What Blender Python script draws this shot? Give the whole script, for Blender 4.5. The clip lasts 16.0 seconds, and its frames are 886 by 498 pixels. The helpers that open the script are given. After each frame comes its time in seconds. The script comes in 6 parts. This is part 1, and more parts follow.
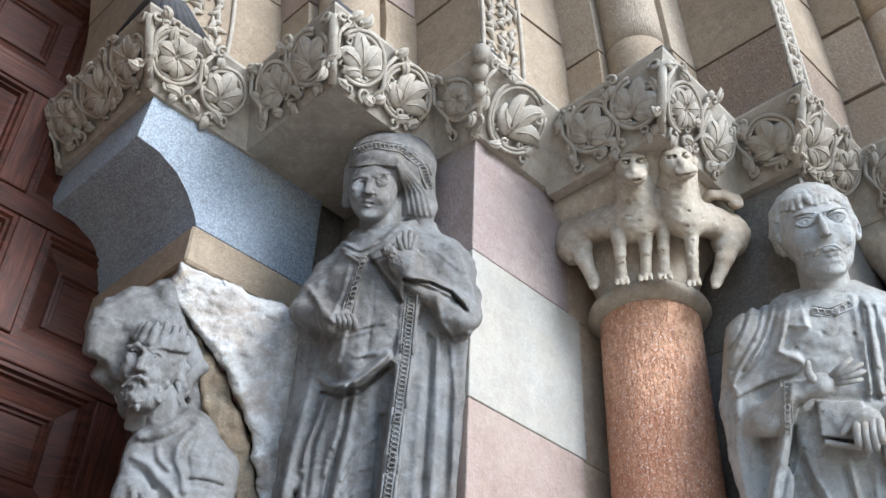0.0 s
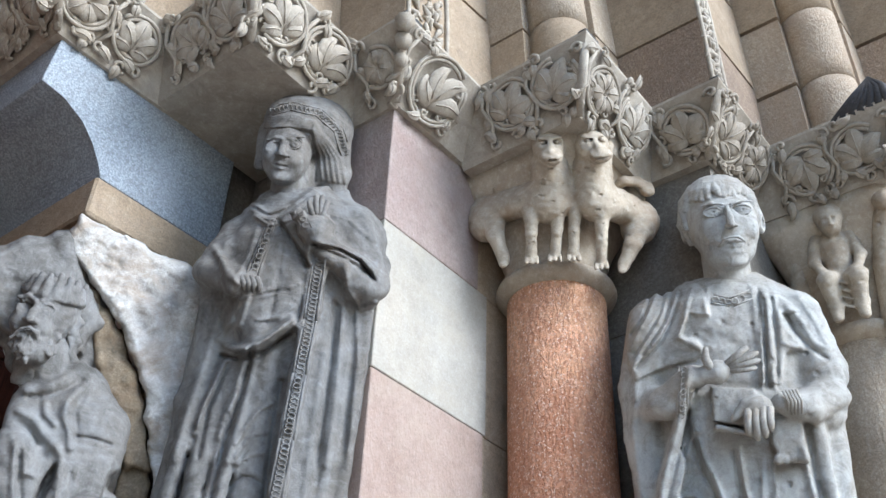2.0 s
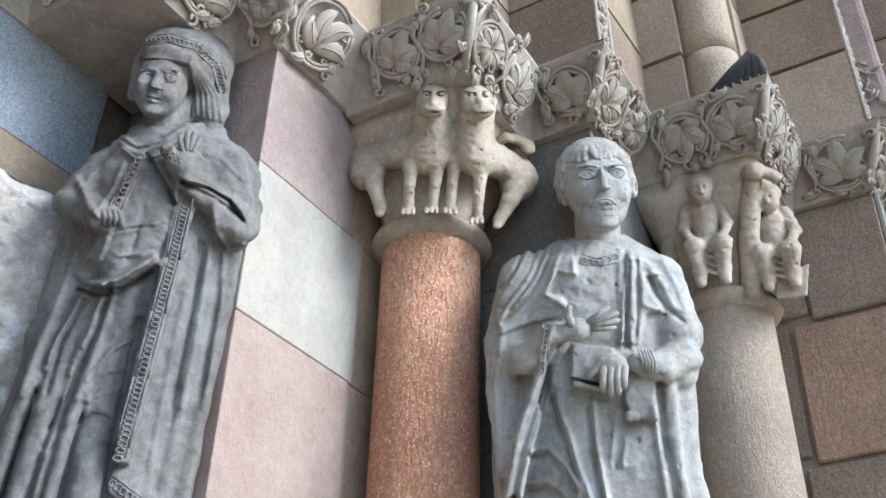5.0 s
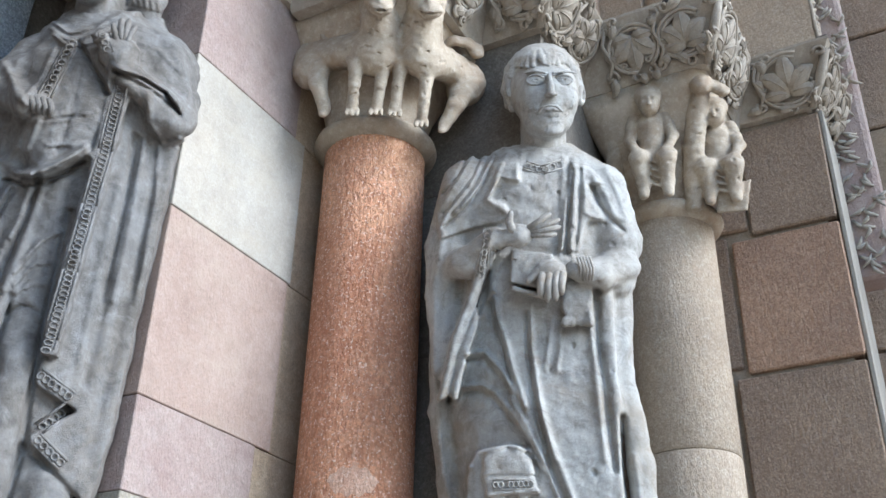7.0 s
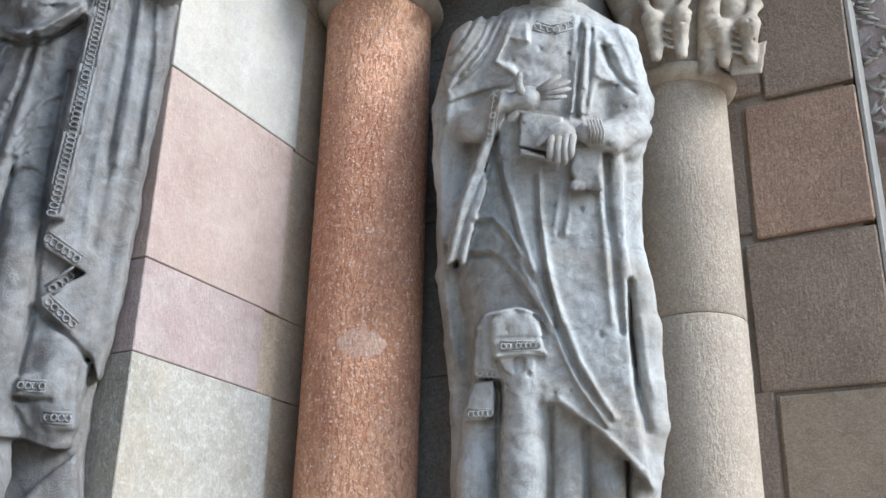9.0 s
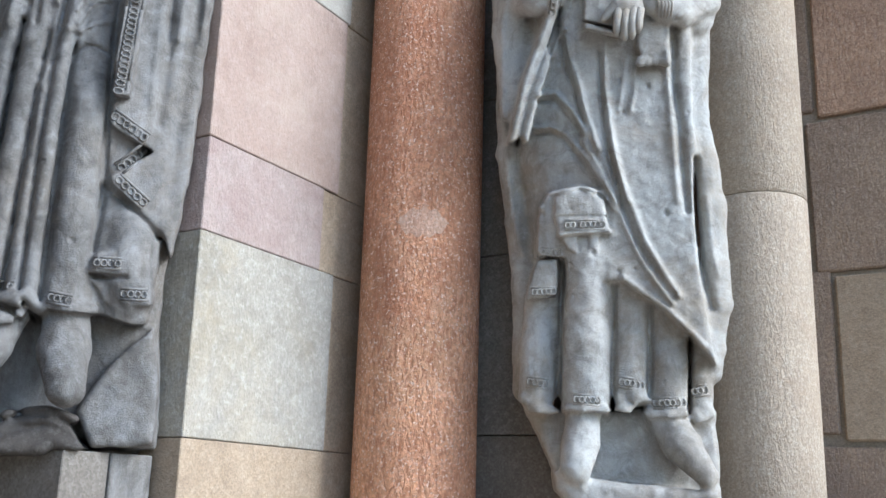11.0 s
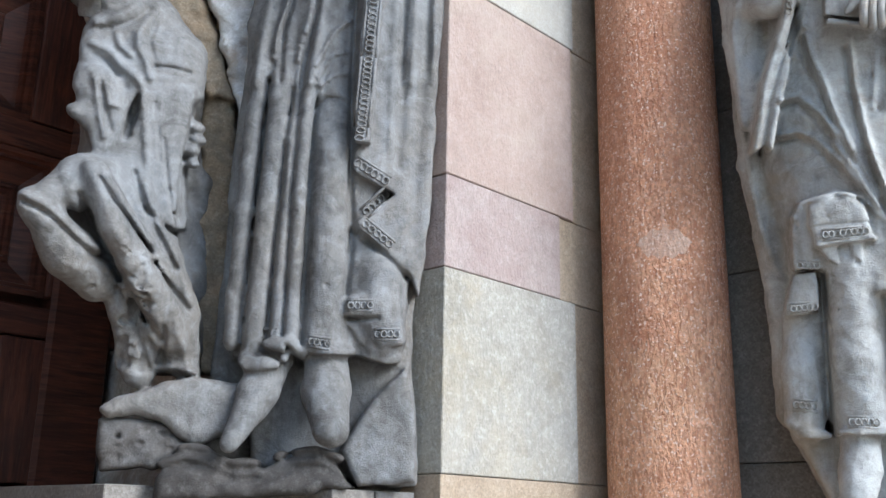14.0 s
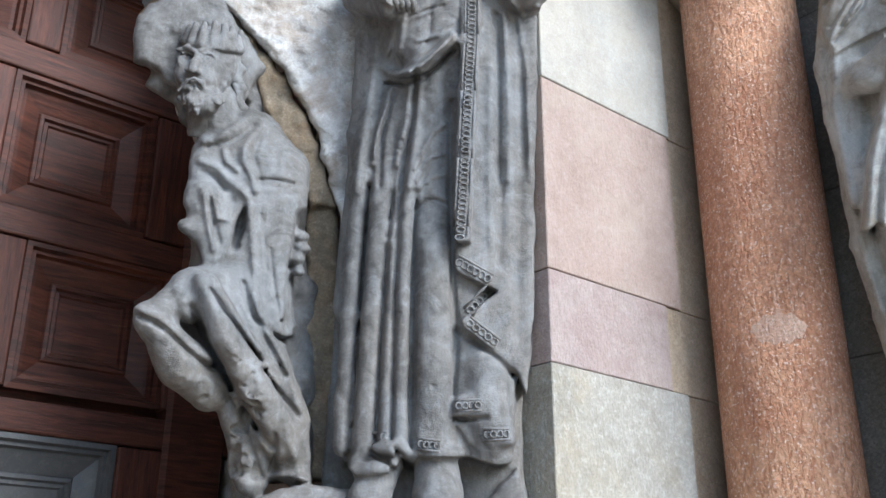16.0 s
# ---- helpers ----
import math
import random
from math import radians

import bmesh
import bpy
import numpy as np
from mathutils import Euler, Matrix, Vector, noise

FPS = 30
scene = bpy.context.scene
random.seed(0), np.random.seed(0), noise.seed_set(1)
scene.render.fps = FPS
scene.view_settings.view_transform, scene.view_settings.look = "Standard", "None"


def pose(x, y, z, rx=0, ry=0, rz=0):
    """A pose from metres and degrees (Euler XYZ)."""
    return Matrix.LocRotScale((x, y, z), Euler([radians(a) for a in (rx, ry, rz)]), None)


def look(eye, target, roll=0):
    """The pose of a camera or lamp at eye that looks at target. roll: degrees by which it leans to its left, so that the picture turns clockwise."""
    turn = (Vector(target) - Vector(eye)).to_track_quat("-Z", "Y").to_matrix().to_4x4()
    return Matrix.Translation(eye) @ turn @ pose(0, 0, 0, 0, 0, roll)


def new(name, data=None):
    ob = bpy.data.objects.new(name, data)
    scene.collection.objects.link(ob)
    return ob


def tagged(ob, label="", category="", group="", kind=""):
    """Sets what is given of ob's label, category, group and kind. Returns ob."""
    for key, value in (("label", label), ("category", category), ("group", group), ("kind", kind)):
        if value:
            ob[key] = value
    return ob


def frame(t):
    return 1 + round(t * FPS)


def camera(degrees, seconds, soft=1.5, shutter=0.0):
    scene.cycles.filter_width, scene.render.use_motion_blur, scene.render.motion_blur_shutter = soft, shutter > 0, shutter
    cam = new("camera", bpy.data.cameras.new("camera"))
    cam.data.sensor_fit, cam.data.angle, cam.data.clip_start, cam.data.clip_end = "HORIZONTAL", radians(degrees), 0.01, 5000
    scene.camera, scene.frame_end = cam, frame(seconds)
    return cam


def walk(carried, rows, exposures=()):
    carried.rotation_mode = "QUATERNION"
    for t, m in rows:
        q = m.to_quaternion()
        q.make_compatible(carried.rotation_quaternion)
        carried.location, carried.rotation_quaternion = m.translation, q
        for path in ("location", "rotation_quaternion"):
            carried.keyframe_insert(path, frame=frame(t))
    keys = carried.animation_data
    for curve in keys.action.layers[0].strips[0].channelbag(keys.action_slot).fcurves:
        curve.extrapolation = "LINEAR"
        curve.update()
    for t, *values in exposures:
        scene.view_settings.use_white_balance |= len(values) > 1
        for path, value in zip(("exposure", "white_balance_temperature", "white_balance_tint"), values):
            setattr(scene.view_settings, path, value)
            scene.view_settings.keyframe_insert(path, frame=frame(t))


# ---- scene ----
cam = camera(48.57, 16.0, soft=1.5)
PATH = [
    (0, (-1.339, -1.277, 1.600), (-0.121, -0.024, 2.937), 2.83),
    (0.5, (-1.338, -1.271, 1.600), (-0.073, -0.062, 2.933), 2.95),
    (1, (-1.333, -1.266, 1.602), (-0.026, -0.093, 2.927), 2.78),
    (1.5, (-1.323, -1.269, 1.598), (0.010, -0.114, 2.914), 2.72),
    (2, (-1.314, -1.266, 1.598), (0.052, -0.139, 2.903), 2.51),
    (2.5, (-1.307, -1.274, 1.594), (0.087, -0.176, 2.895), 2.22),
    (3, (-1.301, -1.282, 1.599), (0.132, -0.203, 2.873), 2.19),
    (3.5, (-1.293, -1.290, 1.601), (0.168, -0.236, 2.863), 1.86),
    (6, (-1.257, -1.314, 1.596), (0.360, -0.378, 2.757), 1.31),
    (6.5, (-1.244, -1.308, 1.591), (0.412, -0.375, 2.699), 1.30),
    (7, (-1.237, -1.315, 1.589), (0.451, -0.386, 2.649), 1.34),
    (7.5, (-1.233, -1.308, 1.589), (0.485, -0.365, 2.589), 1.38),
    (8, (-1.224, -1.302, 1.590), (0.525, -0.342, 2.516), 1.31),
    (8.5, (-1.217, -1.301, 1.584), (0.556, -0.337, 2.460), 1.33),
    (9, (-1.217, -1.297, 1.582), (0.576, -0.306, 2.384), 1.31),
    (11.5, (-1.244, -1.220, 1.574), (0.584, -0.108, 2.083), 1.28),
    (12, (-1.244, -1.219, 1.573), (0.538, -0.035, 2.086), 1.10),
    (12.5, (-1.256, -1.188, 1.583), (0.491, 0.042, 2.108), 1.21),
    (13, (-1.257, -1.173, 1.584), (0.422, 0.138, 2.136), 1.42),
    (13.5, (-1.256, -1.169, 1.586), (0.354, 0.211, 2.175), 1.20),
    (14, (-1.248, -1.176, 1.583), (0.289, 0.279, 2.183), 1.08),
    (14.5, (-1.246, -1.173, 1.584), (0.235, 0.328, 2.213), 1.04),
    (15, (-1.245, -1.171, 1.588), (0.189, 0.362, 2.246), 0.74),
    (15.5, (-1.244, -1.166, 1.586), (0.132, 0.389, 2.312), 0.30),
    (16, (-1.247, -1.171, 1.587), (0.077, 0.392, 2.388), 0.31),
]
walk(cam, [(t, look(eye, target, roll)) for t, eye, target, roll in PATH], [(0, 1.45, 5950, 7), (16, 1.45, 5950, 7)])

# ---------------- world, sun, light ----------------
world = bpy.data.worlds.new("sky")
scene.world = world
world.use_nodes = True
_wn = world.node_tree
_sky = _wn.nodes.new("ShaderNodeTexSky")
_sky.sky_type = "NISHITA"
_sky.sun_disc = False
_sky.sun_elevation = radians(42)
_sky.sun_rotation = radians(165)
_wn.links.new(_sky.outputs[0], _wn.nodes["Background"].inputs[0])
_wn.nodes["Background"].inputs[1].default_value = 0.15

sun = new("sun", bpy.data.lights.new("sun", "SUN"))
sun.data.energy, sun.data.angle, sun.data.color = 1.75, radians(30), (1.0, 0.98, 0.96)
sun.matrix_world = look((0.9, -6.0, 5.0), (0, 0, 1.2))

# ---------------- materials ----------------


def nodes_of(name):
    m = bpy.data.materials.new(name)
    m.use_nodes = True
    return m, m.node_tree.nodes, m.node_tree.links, m.node_tree.nodes["Principled BSDF"]


def noise_node(n, l, scale, detail=4.0, rough=0.6, src=None):
    t = n.new("ShaderNodeTexNoise")
    t.inputs["Scale"].default_value, t.inputs["Detail"].default_value, t.inputs["Roughness"].default_value = scale, detail, rough
    if src is not None:
        l.new(src, t.inputs["Vector"])
    return t


def ramp(n, l, src, a, b, lo=0.35, hi=0.65):
    r = n.new("ShaderNodeValToRGB")
    r.color_ramp.elements[0].position, r.color_ramp.elements[1].position = lo, hi
    r.color_ramp.elements[0].color, r.color_ramp.elements[1].color = (*a, 1), (*b, 1)
    l.new(src, r.inputs[0])
    return r


def mix(n, l, fac, a, b, mode="MIX"):
    m = n.new("ShaderNodeMix")
    m.data_type, m.blend_type = "RGBA", mode
    if isinstance(fac, (int, float)):
        m.inputs[0].default_value = fac
    else:
        l.new(fac, m.inputs[0])
    for k, v in ((6, a), (7, b)):
        if isinstance(v, tuple):
            m.inputs[k].default_value = (*v, 1)
        else:
            l.new(v, m.inputs[k])
    return m.outputs[2]


def stone(name, base, dark, light, stain=None, fleck=260.0, fleck_mix=0.5, patch=5.0, rough=0.85, bump=0.35, stain_amt=0.55, grain=60.0, vary=0.12, streak=0.0, tint=None, grain_mix=1.0, marks=0.0, mottle=0.0):
    """Weathered stone: large patches, fine mineral flecks, rain streaks, stains, tool marks and a rough relief."""
    m, n, l, bsdf = nodes_of(name)
    geo = n.new("ShaderNodeNewGeometry").outputs["Position"]
    big = noise_node(n, l, patch, 6, 0.62, geo)
    big.inputs["Distortion"].default_value = 0.4
    c = ramp(n, l, big.outputs[0], dark, base, 0.30, 0.64).outputs[0]
    if tint:
        w = noise_node(n, l, patch * 0.35, 4, 0.6, geo)
        c = mix(n, l, ramp(n, l, w.outputs[0], (0, 0, 0), (0.75, 0.75, 0.75), 0.45, 0.62).outputs[0], c, tint)
    fine = noise_node(n, l, grain, 6, 0.72, geo)
    c = mix(n, l, ramp(n, l, fine.outputs[0], (0, 0, 0), (grain_mix,) * 3, 0.50, 0.74).outputs[0], c, light)
    if mottle:
        q = noise_node(n, l, 19.0, 8, 0.70, geo)
        q.inputs["Distortion"].default_value = 1.1
        c = mix(n, l, ramp(n, l, q.outputs[0], (mottle,) * 3, (0, 0, 0), 0.36, 0.52).outputs[0], c, tuple(x * 0.62 for x in dark))
        c = mix(n, l, ramp(n, l, q.outputs[0], (0, 0, 0), (mottle * 0.8,) * 3, 0.56, 0.70).outputs[0], c, light)
    if streak:
        mp = n.new("ShaderNodeMapping")
        mp.inputs["Scale"].default_value = (1.0, 1.0, 0.12)
        l.new(geo, mp.inputs[0])
        k = noise_node(n, l, 26.0, 5, 0.65, mp.outputs[0])
        c = mix(n, l, ramp(n, l, k.outputs[0], (0, 0, 0), (streak,) * 3, 0.52, 0.70).outputs[0], c, light)
        c = mix(n, l, ramp(n, l, k.outputs[0], (streak * 0.8,) * 3, (0, 0, 0), 0.30, 0.46).outputs[0], c, dark)
    v = n.new("ShaderNodeTexVoronoi")
    v.inputs["Scale"].default_value = fleck
    l.new(geo, v.inputs["Vector"])
    fl = ramp(n, l, v.outputs["Color"], (0.55, 0.53, 0.5), (1.35, 1.35, 1.35), 0.25, 0.8)
    c = mix(n, l, fleck_mix, c, mix(n, l, 1.0, c, fl.outputs[0], "MULTIPLY"))
    if stain:
        s = noise_node(n, l, patch * 0.55, 6, 0.72, geo)
        s.inputs["Distortion"].default_value = 0.6
        f = ramp(n, l, s.outputs[0], (0, 0, 0), (stain_amt,) * 3, 0.5, 0.66)
        c = mix(n, l, f.outputs[0], c, stain)
    height = fine.outputs[0]
    if marks:
        mk = n.new("ShaderNodeMapping")
        mk.inputs["Scale"].default_value = (1.0, 1.0, 0.42)
        l.new(geo, mk.inputs[0])
        t = noise_node(n, l, 115.0, 3, 0.55, mk.outputs[0])
        t.inputs["Distortion"].default_value = 0.8
        pit = ramp(n, l, t.outputs[0], (0, 0, 0), (1, 1, 1), 0.40, 0.56)
        c = mix(n, l, ramp(n, l, t.outputs[0], (marks,) * 3, (0, 0, 0), 0.36, 0.50).outputs[0], c, dark)
        g2 = noise_node(n, l, 170.0, 2, 0.5, geo)
        c = mix(n, l, ramp(n, l, g2.outputs[0], (0, 0, 0), (marks * 0.9,) * 3, 0.60, 0.68).outputs[0], c, light)
        height = pit.outputs[0]
    info = n.new("ShaderNodeObjectInfo")
    hs = n.new("ShaderNodeHueSaturation")
    mr = n.new("ShaderNodeMapRange")
    mr.inputs[3].default_value, mr.inputs[4].default_value = 1 - vary, 1 + vary
    l.new(info.outputs["Random"], mr.inputs[0])
    l.new(mr.outputs[0], hs.inputs["Value"])
    l.new(c, hs.inputs["Color"])
    l.new(hs.outputs[0], bsdf.inputs["Base Color"])
    bsdf.inputs["Roughness"].default_value = rough
    worn = noise_node(n, l, 34.0, 9, 0.74, geo)
    low = n.new("ShaderNodeMath")
    low.operation = "MULTIPLY_ADD"
    l.new(worn.outputs[0], low.inputs[0])
    low.inputs[1].default_value = 1.5
    l.new(height, low.inputs[2])
    add = n.new("ShaderNodeMath")
    add.operation = "MULTIPLY_ADD"
    l.new(v.outputs["Distance"], add.inputs[0])
    add.inputs[1].default_value = 0.35
    l.new(low.outputs[0], add.inputs[2])
    b = n.new("ShaderNodeBump")
    b.inputs["Strength"].default_value, b.inputs["Distance"].default_value = bump, 0.006
    l.new(add.outputs[0], b.inputs["Height"])
    l.new(b.outputs[0], bsdf.inputs["Normal"])
    return m


def wood(name, a, b, along):
    """Old varnished timber; along: the scale of the grain on x, y and z."""
    m, n, l, bsdf = nodes_of(name)
    co = n.new("ShaderNodeNewGeometry").outputs["Position"]
    mp = n.new("ShaderNodeMapping")
    mp.inputs["Scale"].default_value = along
    l.new(co, mp.inputs[0])
    g = noise_node(n, l, 6.0, 9, 0.72, mp.outputs[0])
    g.inputs["Distortion"].default_value = 0.5
    c = ramp(n, l, g.outputs[0], a, b, 0.36, 0.66).outputs[0]
    w = noise_node(n, l, 4.0, 5, 0.7, co)
    c = mix(n, l, ramp(n, l, w.outputs[0], (0, 0, 0), (0.6, 0.6, 0.6), 0.45, 0.7).outputs[0], c, (0.030, 0.014, 0.011))
    k = noise_node(n, l, 16.0, 5, 0.7, mp.outputs[0])
    c = mix(n, l, ramp(n, l, k.outputs[0], (0, 0, 0), (0.4, 0.4, 0.4), 0.58, 0.70).outputs[0], c, (0.16, 0.085, 0.06))
    l.new(c, bsdf.inputs["Base Color"])
    bsdf.inputs["Roughness"].default_value = 0.55
    bsdf.inputs["Specular IOR Level"].default_value = 0.3
    bp = n.new("ShaderNodeBump")
    bp.inputs["Strength"].default_value, bp.inputs["Distance"].default_value = 0.5, 0.004
    l.new(g.outputs[0], bp.inputs["Height"])
    l.new(bp.outputs[0], bsdf.inputs["Normal"])
    return m


M_STATUE = stone("grey_statue_stone", (0.180, 0.177, 0.174), (0.098, 0.095, 0.091), (0.315, 0.328, 0.340), stain=(0.275, 0.292, 0.31), fleck=420, fleck_mix=0.12, patch=5.0, bump=0.42, grain=60, stain_amt=0.45, streak=0.34, tint=(0.185, 0.165, 0.142), grain_mix=0.42, vary=0.03, mottle=0.62)
M_APOSTLE = stone("pale_grey_statue_stone", (0.405, 0.398, 0.376), (0.235, 0.215, 0.186), (0.53, 0.535, 0.53), stain=(0.26, 0.212, 0.155), fleck=420, fleck_mix=0.12, patch=6.5, bump=0.42, grain=60, stain_amt=0.55, streak=0.40, tint=(0.40, 0.42, 0.42), grain_mix=0.45, vary=0.03, mottle=0.5)
M_IMPOST = stone("carved_impost_stone", (0.40, 0.355, 0.295), (0.28, 0.245, 0.20), (0.52, 0.485, 0.425), stain=(0.25, 0.215, 0.175), fleck=400, fleck_mix=0.12, patch=4, bump=0.35, grain_mix=0.7, mottle=0.35, tint=(0.45, 0.42, 0.37))
M_CAPITAL = stone("cream_capital_stone", (0.46, 0.405, 0.325), (0.31, 0.255, 0.195), (0.57, 0.53, 0.46), stain=(0.31, 0.205, 0.125), fleck=400, fleck_mix=0.12, patch=8, bump=0.32, stain_amt=0.55, grain_mix=0.7, mottle=0.35)
M_RED = stone("red_sandstone", (0.80, 0.43, 0.26), (0.46, 0.20, 0.112), (0.95, 0.76, 0.64), stain=(0.76, 0.47, 0.29), fleck=210, fleck_mix=0.35, patch=3.5, bump=0.8, grain=80, grain_mix=0.45, marks=0.85, stain_amt=0.5, vary=0.02)
M_BEIGE = stone("beige_granite", (0.39, 0.31, 0.225), (0.31, 0.24, 0.17), (0.46, 0.395, 0.31), stain=(0.26, 0.21, 0.165), fleck=260, fleck_mix=0.3, patch=4, bump=0.5, mottle=0.35, grain_mix=0.6)
M_SHAFT = stone("tan_granite_shaft", (0.43, 0.36, 0.28), (0.34, 0.275, 0.21), (0.55, 0.50, 0.43), stain=(0.36, 0.26, 0.18), fleck=240, fleck_mix=0.35, patch=3, bump=0.4, grain_mix=0.6, marks=0.3, streak=0.2)
M_BROWN = stone("brown_sandstone", (0.35, 0.265, 0.195), (0.25, 0.185, 0.14), (0.46, 0.375, 0.30), stain=(0.20, 0.155, 0.13), fleck=230, fleck_mix=0.45, patch=3, bump=0.5, grain_mix=0.6, marks=0.55, vary=0.18)
M_RUST = stone("rust_sandstone", (0.37, 0.245, 0.17), (0.27, 0.175, 0.125), (0.48, 0.37, 0.28), stain=(0.26, 0.18, 0.14), fleck=200, fleck_mix=0.45, patch=4, bump=0.55, grain_mix=0.6, marks=0.6)
M_CREAM = stone("cream_limestone", (0.365, 0.352, 0.32), (0.29, 0.275, 0.243), (0.43, 0.42, 0.40), stain=(0.36, 0.325, 0.26), fleck=260, fleck_mix=0.12, patch=5, bump=0.28, stain_amt=0.5, grain_mix=0.5, streak=0.2, mottle=0.22, tint=(0.42, 0.385, 0.33))
M_PINK = stone("salmon_sandstone", (0.395, 0.31, 0.27), (0.32, 0.235, 0.20), (0.46, 0.395, 0.36), stain=(0.40, 0.335, 0.28), fleck=260, fleck_mix=0.14, patch=6, bump=0.34, grain_mix=0.5, mottle=0.25, marks=0.15, streak=0.12, tint=(0.36, 0.27, 0.235))
M_LILAC = stone("lilac_sandstone", (0.395, 0.325, 0.30), (0.315, 0.235, 0.22), (0.48, 0.425, 0.405), stain=(0.30, 0.215, 0.20), fleck=240, fleck_mix=0.16, patch=7, bump=0.38, grain_mix=0.5, mottle=0.3, marks=0.25, tint=(0.42, 0.37, 0.345))
M_BLUE = stone("blue_grey_granite", (0.36, 0.415, 0.48), (0.25, 0.295, 0.355), (0.50, 0.56, 0.63), stain=(0.30, 0.34, 0.385), fleck=260, fleck_mix=0.6, patch=2.5, bump=0.4, grain=170, stain_amt=0.5)
M_PLASTER = stone("whitewashed_stone", (0.58, 0.59, 0.60), (0.33, 0.315, 0.285), (0.76, 0.78, 0.80), stain=(0.27, 0.19, 0.12), fleck=300, fleck_mix=0.15, patch=7, bump=0.6, grain=26, stain_amt=0.7, streak=0.3, mottle=0.5, tint=(0.33, 0.32, 0.305))
M_SLATE = stone("dark_slate", (0.06, 0.06, 0.065), (0.04, 0.04, 0.045), (0.10, 0.10, 0.11), fleck=300, fleck_mix=0.2, bump=0.2)
M_WALL = stone("plain_wall_stone", (0.40, 0.34, 0.27), (0.30, 0.25, 0.20), (0.46, 0.41, 0.34), fleck=200, fleck_mix=0.3, patch=2)
# Grey stone with the shade of the recesses put into its base colour.
M_SHADED_GREY = stone("shaded_grey_stone", (0.20, 0.185, 0.165), (0.14, 0.128, 0.112), (0.27, 0.255, 0.235), stain=(0.12, 0.10, 0.085), fleck=240, fleck_mix=0.4, patch=4)
M_MORTAR = stone("lime_mortar", (0.30, 0.26, 0.21), (0.22, 0.19, 0.155), (0.36, 0.32, 0.27), fleck=300, fleck_mix=0.3, patch=6)
M_WOOD = wood("dark_red_brown_wood", (0.026, 0.0085, 0.006), (0.125, 0.040, 0.024), (1.0, 1.0, 14.0))
M_WOOD_UPRIGHT = wood("dark_red_brown_upright_wood", (0.030, 0.010, 0.007), (0.135, 0.043, 0.026), (14.0, 14.0, 1.0))
M_OCHRE = stone("ochre_stained_stone", (0.27, 0.205, 0.135), (0.17, 0.145, 0.11), (0.36, 0.30, 0.22), stain=(0.22, 0.12, 0.055), fleck=300, fleck_mix=0.3, patch=6, bump=0.5, grain=30, mottle=0.45)
M_SCRAPE = stone("scraped_pale_red_stone", (0.70, 0.47, 0.35), (0.56, 0.33, 0.23), (0.80, 0.63, 0.52), fleck=200, fleck_mix=0.3, patch=14, bump=0.5, marks=0.6)
# Weathered plinth stone; its near-black colour holds the shade low on the jamb.
M_SHADED_PLINTH = stone("shade_darkened_weathered_stone", (0.062, 0.055, 0.050), (0.034, 0.030, 0.027), (0.12, 0.115, 0.11), stain=(0.14, 0.145, 0.15), fleck=300, fleck_mix=0.2, patch=9, bump=0.3, grain=60, stain_amt=0.3, mottle=0.5)
M_YELLOW = stone("yellowish_limestone", (0.315, 0.298, 0.256), (0.25, 0.23, 0.188), (0.45, 0.44, 0.41), stain=(0.38, 0.31, 0.20), fleck=200, fleck_mix=0.18, patch=4, bump=0.36, stain_amt=0.4, marks=0.14, mottle=0.3, tint=(0.335, 0.33, 0.313))
M_METAL = stone("grey_painted_panel", (0.09, 0.093, 0.097), (0.06, 0.06, 0.064), (0.13, 0.13, 0.134), fleck=300, fleck_mix=0.1, rough=0.5, bump=0.1)

# ---------------- mesh helpers ----------------


def mesh_object(name, verts, faces, material, smooth=False, parent=None):
    me = bpy.data.meshes.new(name)
    me.from_pydata(verts, [], faces)
    me.materials.append(material)
    if smooth:
        me.polygons.foreach_set("use_smooth", [True] * len(me.polygons))
    me.update()
    ob = new(name, me)
    ob.parent = parent
    return ob


def part(name, bm, material, parent=None, label="", smooth=False):
    bmesh.ops.recalc_face_normals(bm, faces=bm.faces)
    me = bpy.data.meshes.new(name)
    bm.to_mesh(me)
    bm.free()
    me.materials.append(material)
    if smooth:
        me.polygons.foreach_set("use_smooth", [True] * len(me.polygons))
    ob = new(name, me)
    ob.parent = parent
    if label:
        ob["label"] = label
    return ob


def empty(name, at=(0, 0, 0)):
    ob = new(name)
    ob.location = at
    ob.empty_display_size = 0.1
    return ob


def box_bm(x0, x1, y0, y1, z0, z1, bevel=0.004, seg=1, jitter=0.0, bm=None):
    own = bm is None
    bm = bmesh.new() if own else bm
    r = bmesh.ops.create_cube(bm, size=1.0)
    for v in r["verts"]:
        v.co = Vector((x0 + (v.co.x + 0.5) * (x1 - x0), y0 + (v.co.y + 0.5) * (y1 - y0), z0 + (v.co.z + 0.5) * (z1 - z0)))
        if jitter:
            v.co += Vector([random.uniform(-jitter, jitter) for _ in range(3)])
    if bevel:
        es = list({e for v in r["verts"] for e in v.link_edges})
        bmesh.ops.bevel(bm, geom=es, offset=bevel, segments=seg, affect="EDGES", profile=0.5)
    return bm


def lathe_bm(profile, n=48, cx=0.0, cy=0.0):
    """A turned solid from (radius, z) pairs, bottom to top."""
    bm = bmesh.new()
    rings = []
    for r, z in profile:
        rings.append([bm.verts.new((cx + r * math.cos(2 * math.pi * i / n), cy + r * math.sin(2 * math.pi * i / n), z)) for i in range(n)])
    for a, b in zip(rings, rings[1:]):
        for i in range(n):
            bm.faces.new((a[i], a[(i + 1) % n], b[(i + 1) % n], b[i]))
    bm.faces.new(rings[0][::-1])
    bm.faces.new(rings[-1])
    return bm


